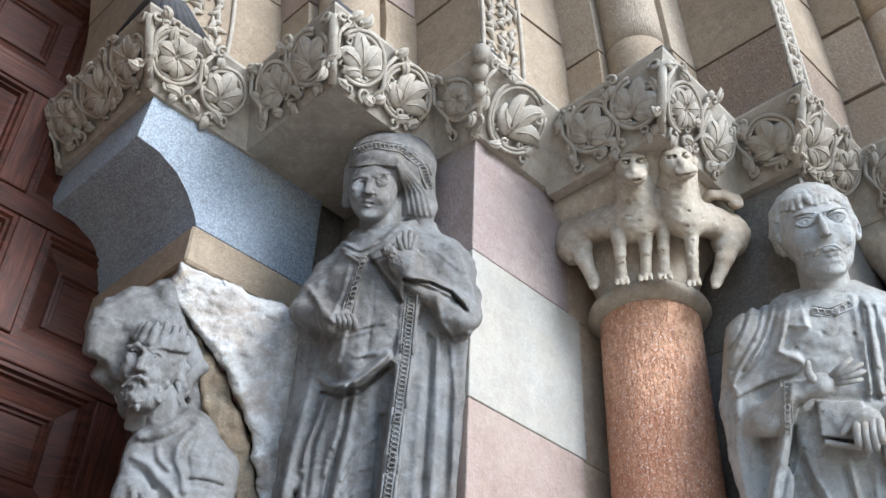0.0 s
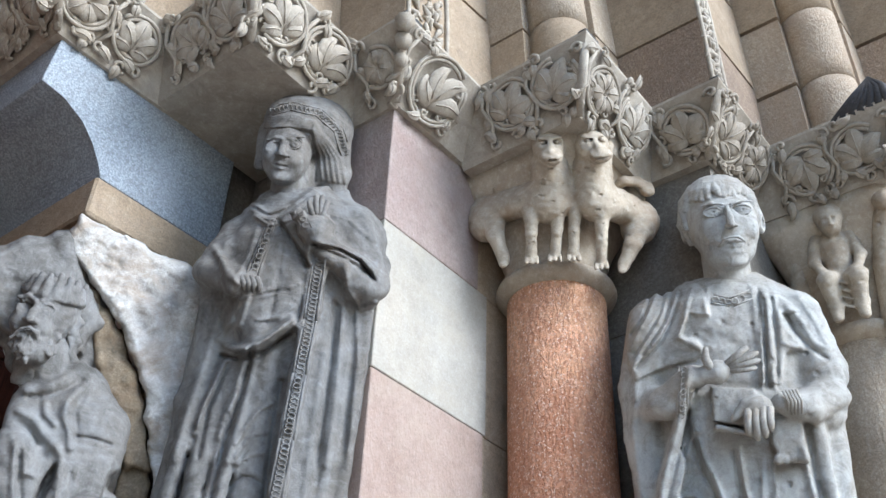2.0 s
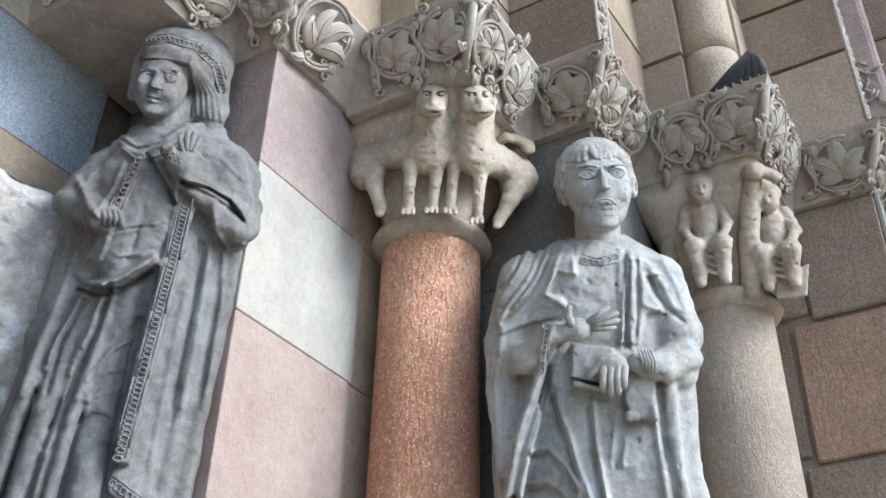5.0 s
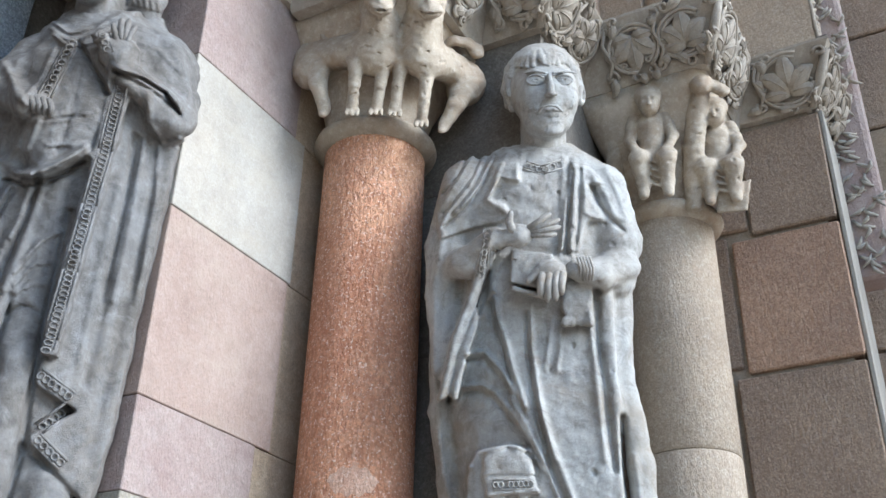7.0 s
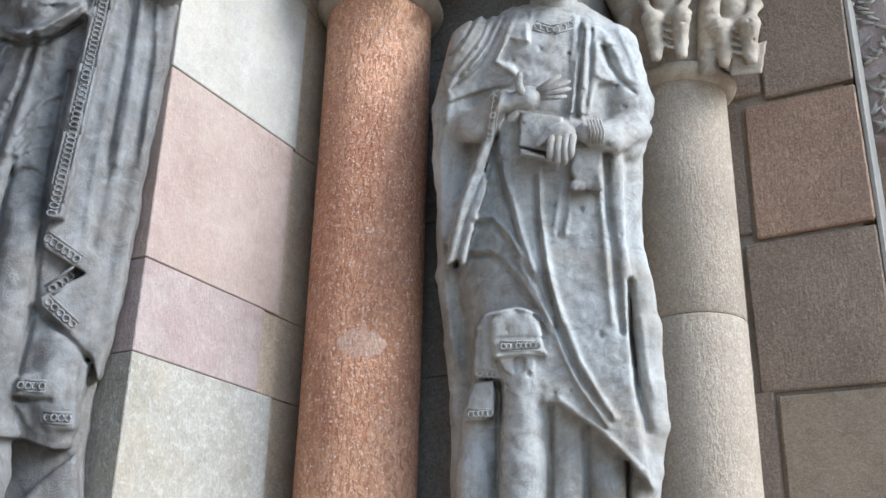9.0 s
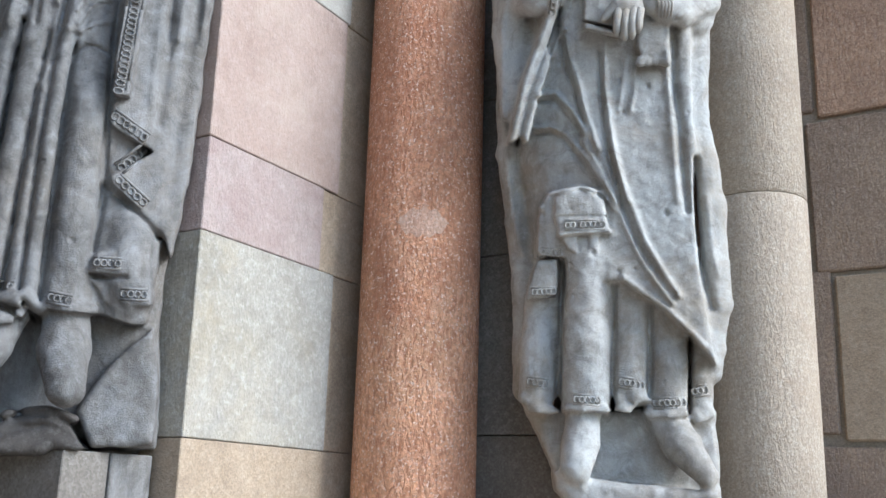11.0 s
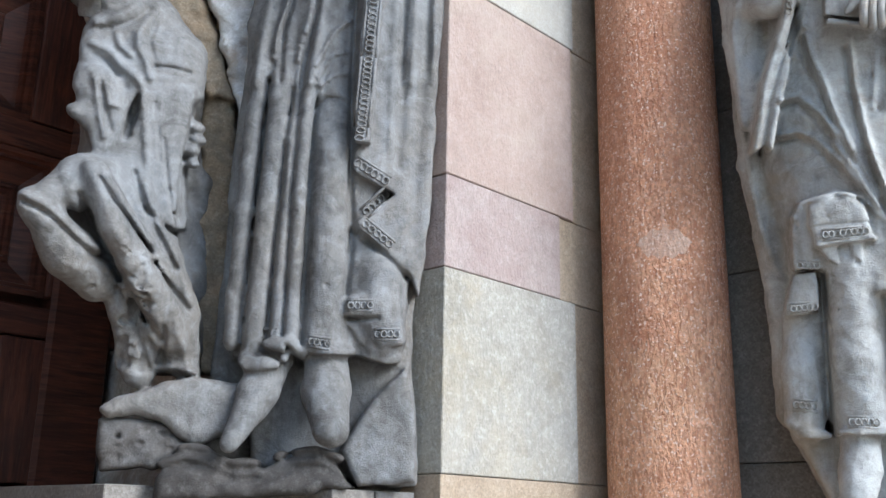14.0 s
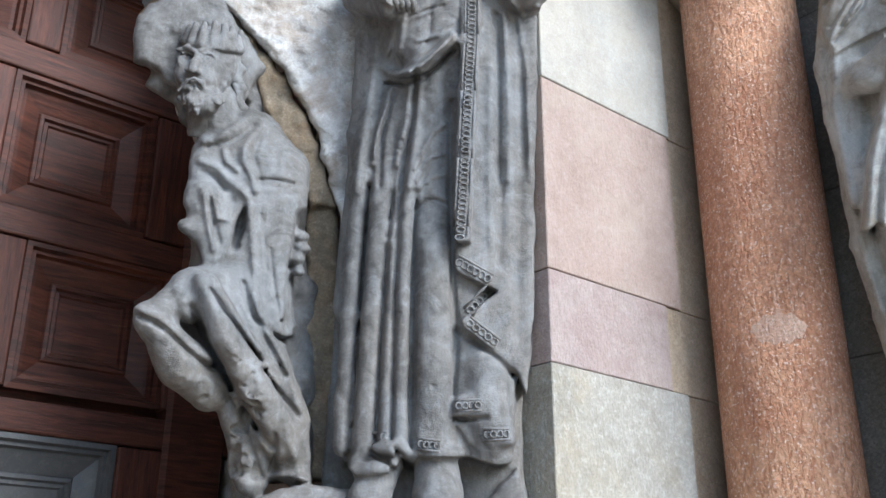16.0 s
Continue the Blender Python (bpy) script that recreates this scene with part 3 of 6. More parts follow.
def impost(i, corner, right_len, left_len, drop, proj, label, fan=False, knob=False):
    """A projecting abacus with two carved faces that meet at its front corner."""
    cx, cy = corner
    z0, z1 = SPRING - drop, SPRING
    e = tagged(empty("impost", (cx, cy, z0)), label, "impost", "imposts along the jamb")
    bm = bmesh.new()
    prof = [(proj, 0.0), (proj * 0.93, 0.012), (proj * 0.80, drop * 0.25), (proj * 0.42, drop * 0.62), (proj * 0.12, drop * 0.86), (0.0, drop * 0.95), (0.0, drop)]
    rings = []
    for off, h in prof:
        pl = [(off, off), (right_len + 0.10, off), (right_len + 0.10, left_len + 0.12), (off, left_len + 0.12)]
        rings.append([bm.verts.new((x, y, h + i * 0.002)) for x, y in pl])
    for a, b in zip(rings, rings[1:]):
        for k in range(4):
            bm.faces.new((a[k], a[(k + 1) % 4], b[(k + 1) % 4], b[k]))
    bm.faces.new(rings[0][::-1])
    bm.faces.new(rings[-1])
    part("slab", bm, M_IMPOST, e)
    V, F = [], []
    sl = Vector((0, -proj, drop * 0.94))
    hgt = sl.length
    vine_face(V, F, (proj * 0.55, proj * 0.97, 0.004), (1, 0, 0), sl, Vector((0, -drop, -proj)), right_len - proj * 0.55, hgt, i * 7 + 1)
    sl2 = Vector((-proj, 0, drop * 0.94))
    vine_face(V, F, (proj * 0.97, left_len, 0.004), (0, -1, 0), sl2, Vector((-drop, 0, -proj)), left_len - proj * 0.55, hgt, i * 7 + 2)
    tube_into(V, F, [(proj * 0.95, proj * 0.95, 0.0), (proj * 0.5, proj * 0.5, drop * 0.45), (0.012, 0.012, drop * 0.84)], [0.010, 0.014, 0.012], 8)
    if knob:
        for h, r in ((0.45, 0.020), (0.66, 0.024), (0.86, 0.028)):
            tube_into(V, F, [(proj * (1 - h) - 0.005, proj * (1 - h) - 0.005, drop * h - r), (proj * (1 - h) - 0.012, proj * (1 - h) - 0.012, drop * h), (proj * (1 - h), proj * (1 - h), drop * h + r)], [r * 0.5, r, r * 0.5], 8)
    else:
        for sx, sy in ((1, 0), (0, 1)):
            q = [(0.004 + sx * (0.028 + 0.02 * math.cos(g) * (1 - g / 8)), 0.004 + sy * (0.028 + 0.02 * math.cos(g) * (1 - g / 8)), drop * 0.80 + 0.02 * math.sin(g) * (1 - g / 8)) for g in [0.5 * h for h in range(14)]]
            tube_into(V, F, q, 0.006, 5)
    ob = mesh_object("vine_relief", V, F, M_IMPOST, True, e)
    ob["label"] = "carved scrolling vine with palmette leaves"
    if fan:
        top = Vector((0.05, 0.05, drop + 0.15))
        for k in range(13):
            f = k / 12
            foot = Vector((max(0.0, 1 - 2 * f) * 0.15 + 0.012, max(0.0, 2 * f - 1) * 0.15 + 0.012, drop))
            V, F = [], []
            tube_into(V, F, [foot, foot.lerp(top, 0.5) + Vector((-0.012, -0.012, 0)), top], [0.017, 0.012, 0.004], 6)
            mesh_object("fan_rib", V, F, M_SLATE, True, e)
    else:
        part("slate_chip", box_bm(0.005, 0.07, 0.002, 0.03, drop, drop + 0.022, 0.003), M_SLATE, e, "dark slate chip on the corner")
    return e


LAB = "carved stone impost with scrolling vine and palmette leaves"
impost(0, TOPS[0], 0.33, 0.53, 0.165, 0.10, "carved vine impost with a dark fan above the corbel", fan=True)
impost(1, TOPS[1], 0.36, 0.34, 0.165, 0.09, "carved vine impost over the crowned queen statue")
impost(2, TOPS[2], 0.32, 0.18, 0.165, 0.115, "carved vine impost with a knob on the corner", knob=True)
impost(3, TOPS[3], 0.36, 0.33, 0.19, 0.085, "carved vine impost over the lion capital")
impost(4, TOPS[4], 0.36, 0.21, 0.165, 0.105, "carved vine impost over the apostle statue")
impost(5, TOPS[5], 0.36, 0.345, 0.19, 0.085, "carved vine impost over the figured capital", fan=True)
impost(6, TOPS[6], 0.40, 0.22, 0.17, 0.09, "weathered impost of knotted leaves on the outer pier")

# ---------------- columns ----------------


def column(at, r, top, material, label, joints):
    e = tagged(empty("column", (at[0], at[1], 0)), label, "column", "columns of the jamb")
    z = 0.0
    for j in joints + [top]:
        part("drum", lathe_bm([(r - 0.003, z + 0.001), (r, z + 0.006), (r, j - 0.006), (r - 0.003, j - 0.001)], 64), material, e, smooth=False)
        for p in e.children[-1].data.polygons:
            p.use_smooth = abs(p.normal.z) < 0.5
        z = j
    return e


red = column((0.53, -0.136), 0.129, 3.02, M_RED, "round shaft of pitted red sandstone with a lion capital", [0.9])
tan = column((1.166, -0.713), 0.125, 2.975, M_SHAFT, "round shaft of tan granite with a figured capital", [1.1, 2.315])


def necking(host, r, z):
    prof = [(r - 0.01, z - 0.030), (r + 0.008, z - 0.028), (r + 0.016, z - 0.018), (r + 0.024, z - 0.012), (r + 0.030, z), (r + 0.026, z + 0.012), (r + 0.012, z + 0.020), (r - 0.01, z + 0.022)]
    part("necking", lathe_bm(prof, 56), M_CAPITAL, host, "worn moulded ring below the capital", True)


def bell(host, r, half, z0, z1):
    """The core of a capital, round below and square above."""
    bm = bmesh.new()
    rings, n = [], 40
    for i in range(9):
        f = i / 8
        g = f ** 1.8
        ring = []
        for k in range(n):
            a = 2 * math.pi * (k + 0.5) / n
            c, s = math.cos(a), math.sin(a)
            q = half / max(abs(c), abs(s))
            d = r * (1 - g) + min(q, half * 1.3) * g
            ring.append(bm.verts.new((d * c, d * s, z0 + (z1 - z0) * f)))
        rings.append(ring)
    for a, b in zip(rings, rings[1:]):
        for k in range(n):
            bm.faces.new((a[k], a[(k + 1) % n], b[(k + 1) % n], b[k]))
    bm.faces.new(rings[0][::-1])
    bm.faces.new(rings[-1])
    part("bell", bm, M_CAPITAL, host, "plain flaring core of the capital", True)


def lion_capital(host):
    S = Sculpt((-0.34, -0.40, 3.02), (0.36, 0.22, 3.72), 0.004)
    S.robe([(3.20, 0, 0.03, 0.125, 0.11), (3.30, 0.02, 0.03, 0.13, 0.12), (3.40, 0.03, 0.05, 0.18, 0.15), (3.62, 0.04, 0.06, 0.22, 0.18)], (), 0.02)
    for h, c in ((-1, -0.006), (1, 0.118)):
        mid = 0.045
        # chest, neck and head
        S.cap((c - h * 0.010, -0.185, 3.36), (c, -0.220, 3.50), 0.060, 0.056, 0.02)
        S.cap((c + h * 0.01, -0.175, 3.33), (c, -0.19, 3.40), 0.052, 0.05, 0.02)
        S.ell((c, -0.245, 3.568), (0.050, 0.055, 0.078), 0.010)
        sn = c + (0.004 if h < 0 else 0.022)
        S.ell((sn, -0.288, 3.528), (0.036, 0.036, 0.034), 0.006)
        for sx in (-1, 1):
            S.ell((sn + sx * 0.014, -0.308, 3.530), (0.017, 0.014, 0.014), 0.003)
            S.chain([(c + sx * 0.044, -0.215, 3.62), (c + sx * 0.052, -0.215, 3.56), (c + sx * 0.046, -0.22, 3.50)], 0.011, 0.004)
        S.cap((c + (sn - c) * 0.4, -0.285, 3.59), (sn, -0.312, 3.545), 0.010, 0.012, 0.006)
        for ex in (-0.020, 0.022):
            S.ell((c + (sn - c) * 0.5 + ex, -0.290, 3.585), (0.015, 0.014, 0.011), 0.004, True)
            S.ell((c + (sn - c) * 0.5 + ex, -0.283, 3.584), (0.009, 0.010, 0.008), 0.002)
            S.cap((c + ex - 0.007, -0.288, 3.602), (c + ex + 0.012, -0.288, 3.600), 0.006, None, 0.004)
            S.cap((c + ex * 1.4, -0.24, 3.62), (c + ex * 1.5, -0.245, 3.648), 0.012, 0.008, 0.005)
        S.chain([(sn - 0.022, -0.305, 3.520), (sn, -0.318, 3.513), (sn + 0.022, -0.305, 3.522)], 0.005, 0.003, True)
        for m in range(4):
            S.cap((c + 0.03 * math.cos(m), -0.24, 3.50), (c + 0.03 * math.cos(m) + h * 0.004, -0.235, 3.44), 0.010, 0.006, 0.006)
    # bodies, haunches, hind legs
    S.cap((-0.03, -0.17, 3.38), (-0.17, -0.085, 3.34), 0.066, 0.058, 0.03)
    S.cap((0.13, -0.16, 3.36), (0.22, -0.06, 3.31), 0.064, 0.054, 0.03)
    S.ell((-0.185, -0.085, 3.30), (0.054, 0.07, 0.078), 0.015)
    S.ell((0.236, -0.06, 3.265), (0.052, 0.066, 0.072), 0.015, tilt=-20)
    S.chain([(-0.168, -0.115, 3.33), (-0.160, -0.150, 3.24), (-0.138, -0.150, 3.165)], [0.038, 0.024, 0.018], 0.008)
    S.chain([(0.235, -0.085, 3.27), (0.212, -0.13, 3.20), (0.182, -0.135, 3.135)], [0.042, 0.024, 0.018], 0.008)
    for a, b, z0, z1 in ((-0.062, -0.064, 3.33, 3.165), (0.014, 0.000, 3.33, 3.170), (0.060, 0.050, 3.34, 3.170), (0.134, 0.122, 3.31, 3.140)):
        S.chain([(a, -0.20, z0), ((a + b) / 2, -0.195, (z0 + z1) / 2), (b, -0.175, z1)], [0.024, 0.0155, 0.016], 0.008)
        for t in (-0.013, 0.0, 0.013):
            S.cap((b + t, -0.180, z1), (b + t * 1.1, -0.200, z1 - 0.016), 0.0075, 0.006, 0.003)
    for h, x, z in ((-1, -0.136, 3.155), (1, 0.180, 3.125)):
        S.cap((x, -0.135, z), (x - 0.004, -0.165, z - 0.010), 0.015, 0.011, 0.006)
    # tails and wing
    S.chain([(-0.20, -0.06, 3.34), (-0.195, -0.07, 3.43), (-0.225, -0.07, 3.475), (-0.20, -0.08, 3.505), (-0.155, -0.09, 3.48), (-0.12, -0.10, 3.445), (-0.085, -0.11, 3.47), (-0.080, -0.12, 3.56)], [0.022, 0.018, 0.022, 0.024, 0.024, 0.024, 0.022, 0.018], 0.006)
    S.chain([(-0.20, -0.11, 3.48), (-0.165, -0.12, 3.43), (-0.145, -0.135, 3.36), (-0.15, -0.14, 3.31)], [0.010, 0.010, 0.011, 0.008], 0.004)
    S.plate([(0.155, 3.37), (0.172, 3.40), (0.168, 3.52), (0.14, 3.53), (0.13, 3.42)], -0.17, -0.05, 0.006)
    S.chain([(0.175, -0.10, 3.40), (0.205, -0.12, 3.425), (0.235, -0.10, 3.42), (0.265, -0.09, 3.40)], [0.016, 0.018, 0.020, 0.018], 0.005)
    S.ell((0.19, -0.13, 3.375), (0.021, 0.02, 0.022), 0.004)
    S.ell((0.265, -0.09, 3.385), (0.022, 0.022, 0.022), 0.005)
    S.weather(0.0016, 0.014, 63)
    S.chips(50, (-0.22, 3.12), (0.24, 3.5), 0.0045, 64)
    rng = random.Random(3)
    for k in range(40):
        u, z = rng.uniform(-0.2, 0.24), rng.uniform(3.2, 3.5)
        S.ell((u, S.front(u, z), z), (0.005, 0.004, 0.004), 0.002, True)
    necking(host, 0.129, 3.03)
    bell(host, 0.125, 0.22, 3.03, 3.36)
    return S.mesh("capital", M_CAPITAL, facing((0, 0), (-1.83, -1.144)), host, 2.158)


lion_capital(red)["label"] = "cream capital carved with two standing lions"


def figure_capital(host):
    S = Sculpt((-0.3, -0.38, 2.95), (0.36, 0.22, 3.62), 0.004)
    S.robe([(3.13, 0, 0.02, 0.115, 0.10), (3.22, 0.01, 0.01, 0.12, 0.11), (3.35, 0.02, 0.02, 0.17, 0.14), (3.60, 0.04, 0.03, 0.23, 0.2)], (), 0.02)

    def seated(u, v, z, k):
        Z = lambda h: z + h * k
        S.ell((u + 0.004, v - 0.03, Z(0.362)), (0.035, 0.040, 0.058 * k), 0.006)
        S.ell((u + 0.004, v - 0.014, Z(0.380)), (0.043, 0.040, 0.052 * k), 0.004)
        S.cap((u, v, Z(0.36)), (u, v + 0.01, Z(0.30)), 0.019, 0.022, 0.01)
        S.cap((u, v + 0.012, Z(0.275)), (u, v + 0.015, Z(0.17)), 0.046, 0.043, 0.015)
        for sx in (-1, 1):
            S.chain([(u + sx * 0.045, v + 0.01, Z(0.30)), (u + sx * 0.064, v - 0.01, Z(0.22)), (u + sx * 0.046, v - 0.05, Z(0.18))], [0.020, 0.017, 0.014], 0.006)
            S.chain([(u + sx * 0.022, v + 0.0, Z(0.15)), (u + sx * 0.040, v - 0.055, Z(0.155)), (u + sx * 0.034, v - 0.045, Z(0.06)), (u + sx * 0.036, v - 0.060, Z(0.022))], [0.032, 0.029, 0.020, 0.016], 0.010)
        S.plate([(u - 0.05, Z(0.07)), (u + 0.045, Z(0.05)), (u + 0.05, Z(0.17)), (u - 0.05, Z(0.17))], v - 0.045, v + 0.04)
        for q in range(4):
            S.chain([(u - 0.045, v - 0.048, Z(0.170 - q * 0.030)), (u + 0.01, v - 0.052, Z(0.128 - q * 0.026)), (u + 0.048, v - 0.046, Z(0.12 - q * 0.024))], 0.0048, 0.004)
        for ex in (-0.013, 0.013):
            S.ell((u + ex, v - 0.069, Z(0.372)), (0.008, 0.008, 0.007), 0.003, True)
        S.cap((u + 0.004, v - 0.066, Z(0.374)), (u + 0.004, v - 0.076, Z(0.352)), 0.005, 0.007, 0.003)
        S.cap((u - 0.010, v - 0.068, Z(0.334)), (u + 0.016, v - 0.068, Z(0.334)), 0.004, None, 0.002, True)

    seated(-0.018, -0.17, 3.085, 0.98)
    seated(0.165, -0.11, 3.045, 0.88)
    # bird's neck between the figures and a broken wing
    S.chain([(0.085, -0.13, 3.06), (0.10, -0.15, 3.25), (0.135, -0.18, 3.43)], [0.030, 0.030, 0.032], 0.01)
    S.ell((0.145, -0.20, 3.475), (0.036, 0.042, 0.040), 0.008)
    S.cap((0.17, -0.20, 3.47), (0.205, -0.19, 3.44), 0.020, 0.022, 0.008)
    S.chain([(-0.155, -0.06, 3.44), (-0.11, -0.11, 3.42), (-0.085, -0.12, 3.37)], [0.026, 0.028, 0.022], 0.01)
    S.chain([(-0.135, -0.08, 3.06), (-0.13, -0.08, 3.2), (-0.12, -0.10, 3.36)], [0.024, 0.028, 0.026], 0.012)
    S.plate([(0.14, 3.02), (0.225, 3.02), (0.245, 3.12), (0.15, 3.10)], -0.15, 0.0)
    S.weather(0.0018, 0.014, 61)
    S.chips(40, (-0.16, 3.05), (0.24, 3.5), 0.005, 62)
    necking(host, 0.125, 2.985)
    bell(host, 0.118, 0.20, 2.99, 3.36)
    return S.mesh("capital", M_CAPITAL, facing((0, 0), (-2.41, -0.59)), host, 2.486)


figure_capital(tan)["label"] = "cream capital carved with two seated figures and a bird"

# pale scraped patch on the red shaft
V, F = [], []
NA, NZ = 16, 10
for a in range(NA + 1):
    for z in range(NZ + 1):
        th = radians(212) + (a / NA - 0.5) * 0.85
        edge = max(0.0, 1 - abs(2 * a / NA - 1) ** 3)
        hz = 2.137 + (z / NZ - 0.5) * 0.060 * edge + 0.004 * math.sin(a * 1.7)
        rr = 0.1297 + 0.0006 * (0 < z < NZ)
        V.append((rr * math.cos(th), rr * math.sin(th), hz))
for a in range(NA):
    for z in range(NZ):
        k = a * (NZ + 1) + z
        F.append((k, k + NZ + 1, k + NZ + 2, k + 1))
mesh_object("scraped_patch", V, F, M_SCRAPE, True, red)["label"] = "pale scraped patch on the red shaft"

# ---------------- statues ----------------


def face(S, c, w, h, front, turn=0.0, lean=0.0):
    """Brow, eyes with lids, nose, mouth and chin on a head centred at c; w half width, h half height, front the depth of the face, lean the slope of the eye line."""
    u, v, z = c
    f = front
    m = u + turn
    eh = min(h, 0.11)
    skin = [min(S.front(m + sx * w * 0.43, z + h * 0.13 + lean * sx * w * 0.43), f + 0.03) for sx in (-1, 1)]
    for sx, g0 in zip((-1, 1), skin):
        eu, ez = m + sx * w * 0.43, z + h * 0.13 + lean * sx * w * 0.43
        S.ell((eu, g0 - 0.003, ez), (w * 0.33, 0.009, eh * 0.19), 0.006, True)
        S.ell((eu, g0 + 0.0045, ez), (w * 0.26, 0.0090, eh * 0.135), 0.002)
        for up in (1, -0.85):
            S.chain([(eu + w * 0.27 * math.cos(g), g0 + 0.003 - 0.006 * math.sin(g), ez + up * eh * 0.15 * math.sin(g) + lean * w * 0.27 * math.cos(g)) for g in [math.pi * k / 6 for k in range(7)]], 0.0024, 0.002)
        S.ell((eu + turn * 0.2, g0 - 0.0050, ez), (0.0044, 0.004, 0.0044), 0.0012, True)
        by = z + h * 0.13 + eh * 0.25
        S.chain([(m + sx * w * 0.13, f + 0.002, by - 0.004 + lean * sx * w * 0.13), (eu, g0 - 0.001, by + 0.003 + lean * sx * w * 0.43), (eu + sx * w * 0.30, g0 + 0.007, by - 0.004 + lean * sx * w * 0.7)], 0.0042, 0.008)
        S.ell((m + sx * w * 0.46, g0 + 0.013, z - h * 0.20), (w * 0.32, 0.018, h * 0.20), 0.018)
    nz = z - h * 0.14
    S.chain([(m, f + 0.004, z + h * 0.22), (m + turn * 0.4, f - 0.007, z + h * 0.04), (m + turn * 0.5, f - 0.016, nz + 0.004)], [0.0058, 0.0075, 0.0095], 0.008)
    for sx in (-1, 1):
        S.ell((m + turn * 0.5 + sx * 0.0095, f - 0.005, nz), (0.0065, 0.009, 0.006), 0.004)
        S.chain([(m + sx * w * 0.22, f - 0.001, z - h * 0.20), (m + sx * w * 0.36, f + 0.007, z - h * 0.38)], 0.0024, 0.004, True)
    q = z - h * 0.45
    f = min(S.front(m, q), f + 0.03) + 0.002
    S.ell((m, f + 0.010, q - 0.002), (w * 0.32, 0.012, 0.015), 0.010)
    S.chain([(m - w * 0.26, f + 0.006, q + 0.002), (m - w * 0.1, f - 0.005, q + 0.006), (m, f - 0.004, q + 0.004), (m + w * 0.1, f - 0.005, q + 0.006), (m + w * 0.26, f + 0.006, q + 0.002)], 0.0040, 0.004)
    S.chain([(m - w * 0.20, f + 0.005, q - 0.009), (m, f - 0.004, q - 0.011), (m + w * 0.20, f + 0.005, q - 0.009)], 0.0048, 0.004)
    S.chain([(m - w * 0.28, f + 0.003, q - 0.003), (m, f - 0.009, q - 0.003), (m + w * 0.28, f + 0.003, q - 0.003)], 0.0020, 0.0015, True)
    S.ell((m, f + 0.014, z - h * 0.80), (w * 0.32, 0.018, 0.016), 0.014)


def open_hand(S, wrist, palm, tips, r=0.0085):
    S.cap(wrist, palm, 0.025, 0.024, 0.012)
    S.ell(palm, (0.032, 0.014, 0.034), 0.012)
    p = np.array(palm)
    for t in tips:
        t = np.array(t)
        d = t - p
        S.tube([tuple(p + d * 0.25), tuple(p + d * 0.55 + np.array([0, -0.010, 0])), tuple(p + d * 0.8 + np.array([0, -0.010, 0])), tuple(t + np.array([0, -0.002, 0])), tuple(t + d * 0.05)], [r, r, r * 0.95, r * 0.75, r * 0.3], 8)


def cord(S, pts, r):
    """A raised fold along (u, z) points."""
    S.ridge(pts, r * 0.95, r * 0.85)


def groove(S, pts, r):
    S.ridge(pts, r * 0.62, -r * 0.95)


def braid(S, pts, half, step=0.014):
    """A narrow braided border on the front of the solid: two cords and a row of loops."""
    for (a, b), (c, d) in zip(pts, pts[1:]):
        L = math.hypot(c - a, d - b)
        n = max(2, int(L / step))
        tx, tz = (c - a) / L, (d - b) / L
        for i in range(n):
            f = (i + 0.5) / n
            u, z = a + (c - a) * f, b + (d - b) * f
            v = S.front(u, z)
            if v > 1:
                continue
            loop = [(u + half * 0.62 * (-tz * math.cos(g)) + tx * step * 0.55 * math.sin(g), v - 0.004, z + half * 0.62 * (tx * math.cos(g)) + tz * step * 0.55 * math.sin(g)) for g in [k * math.pi / 4 for k in range(9)]]
            S.tube(loop, 0.0021, 5)
        for sx in (-1, 1):
            m = max(2, int(L / 0.03))
            line = []
            for i in range(m + 1):
                u, z = a + (c - a) * i / m - tz * half * sx, b + (d - b) * i / m + tx * half * sx
                line.append((u, S.front(u, z) - 0.002, z))
            line = [p for p in line if p[1] < 1]
            if len(line) > 1:
                S.tube(line, 0.0027, 6)


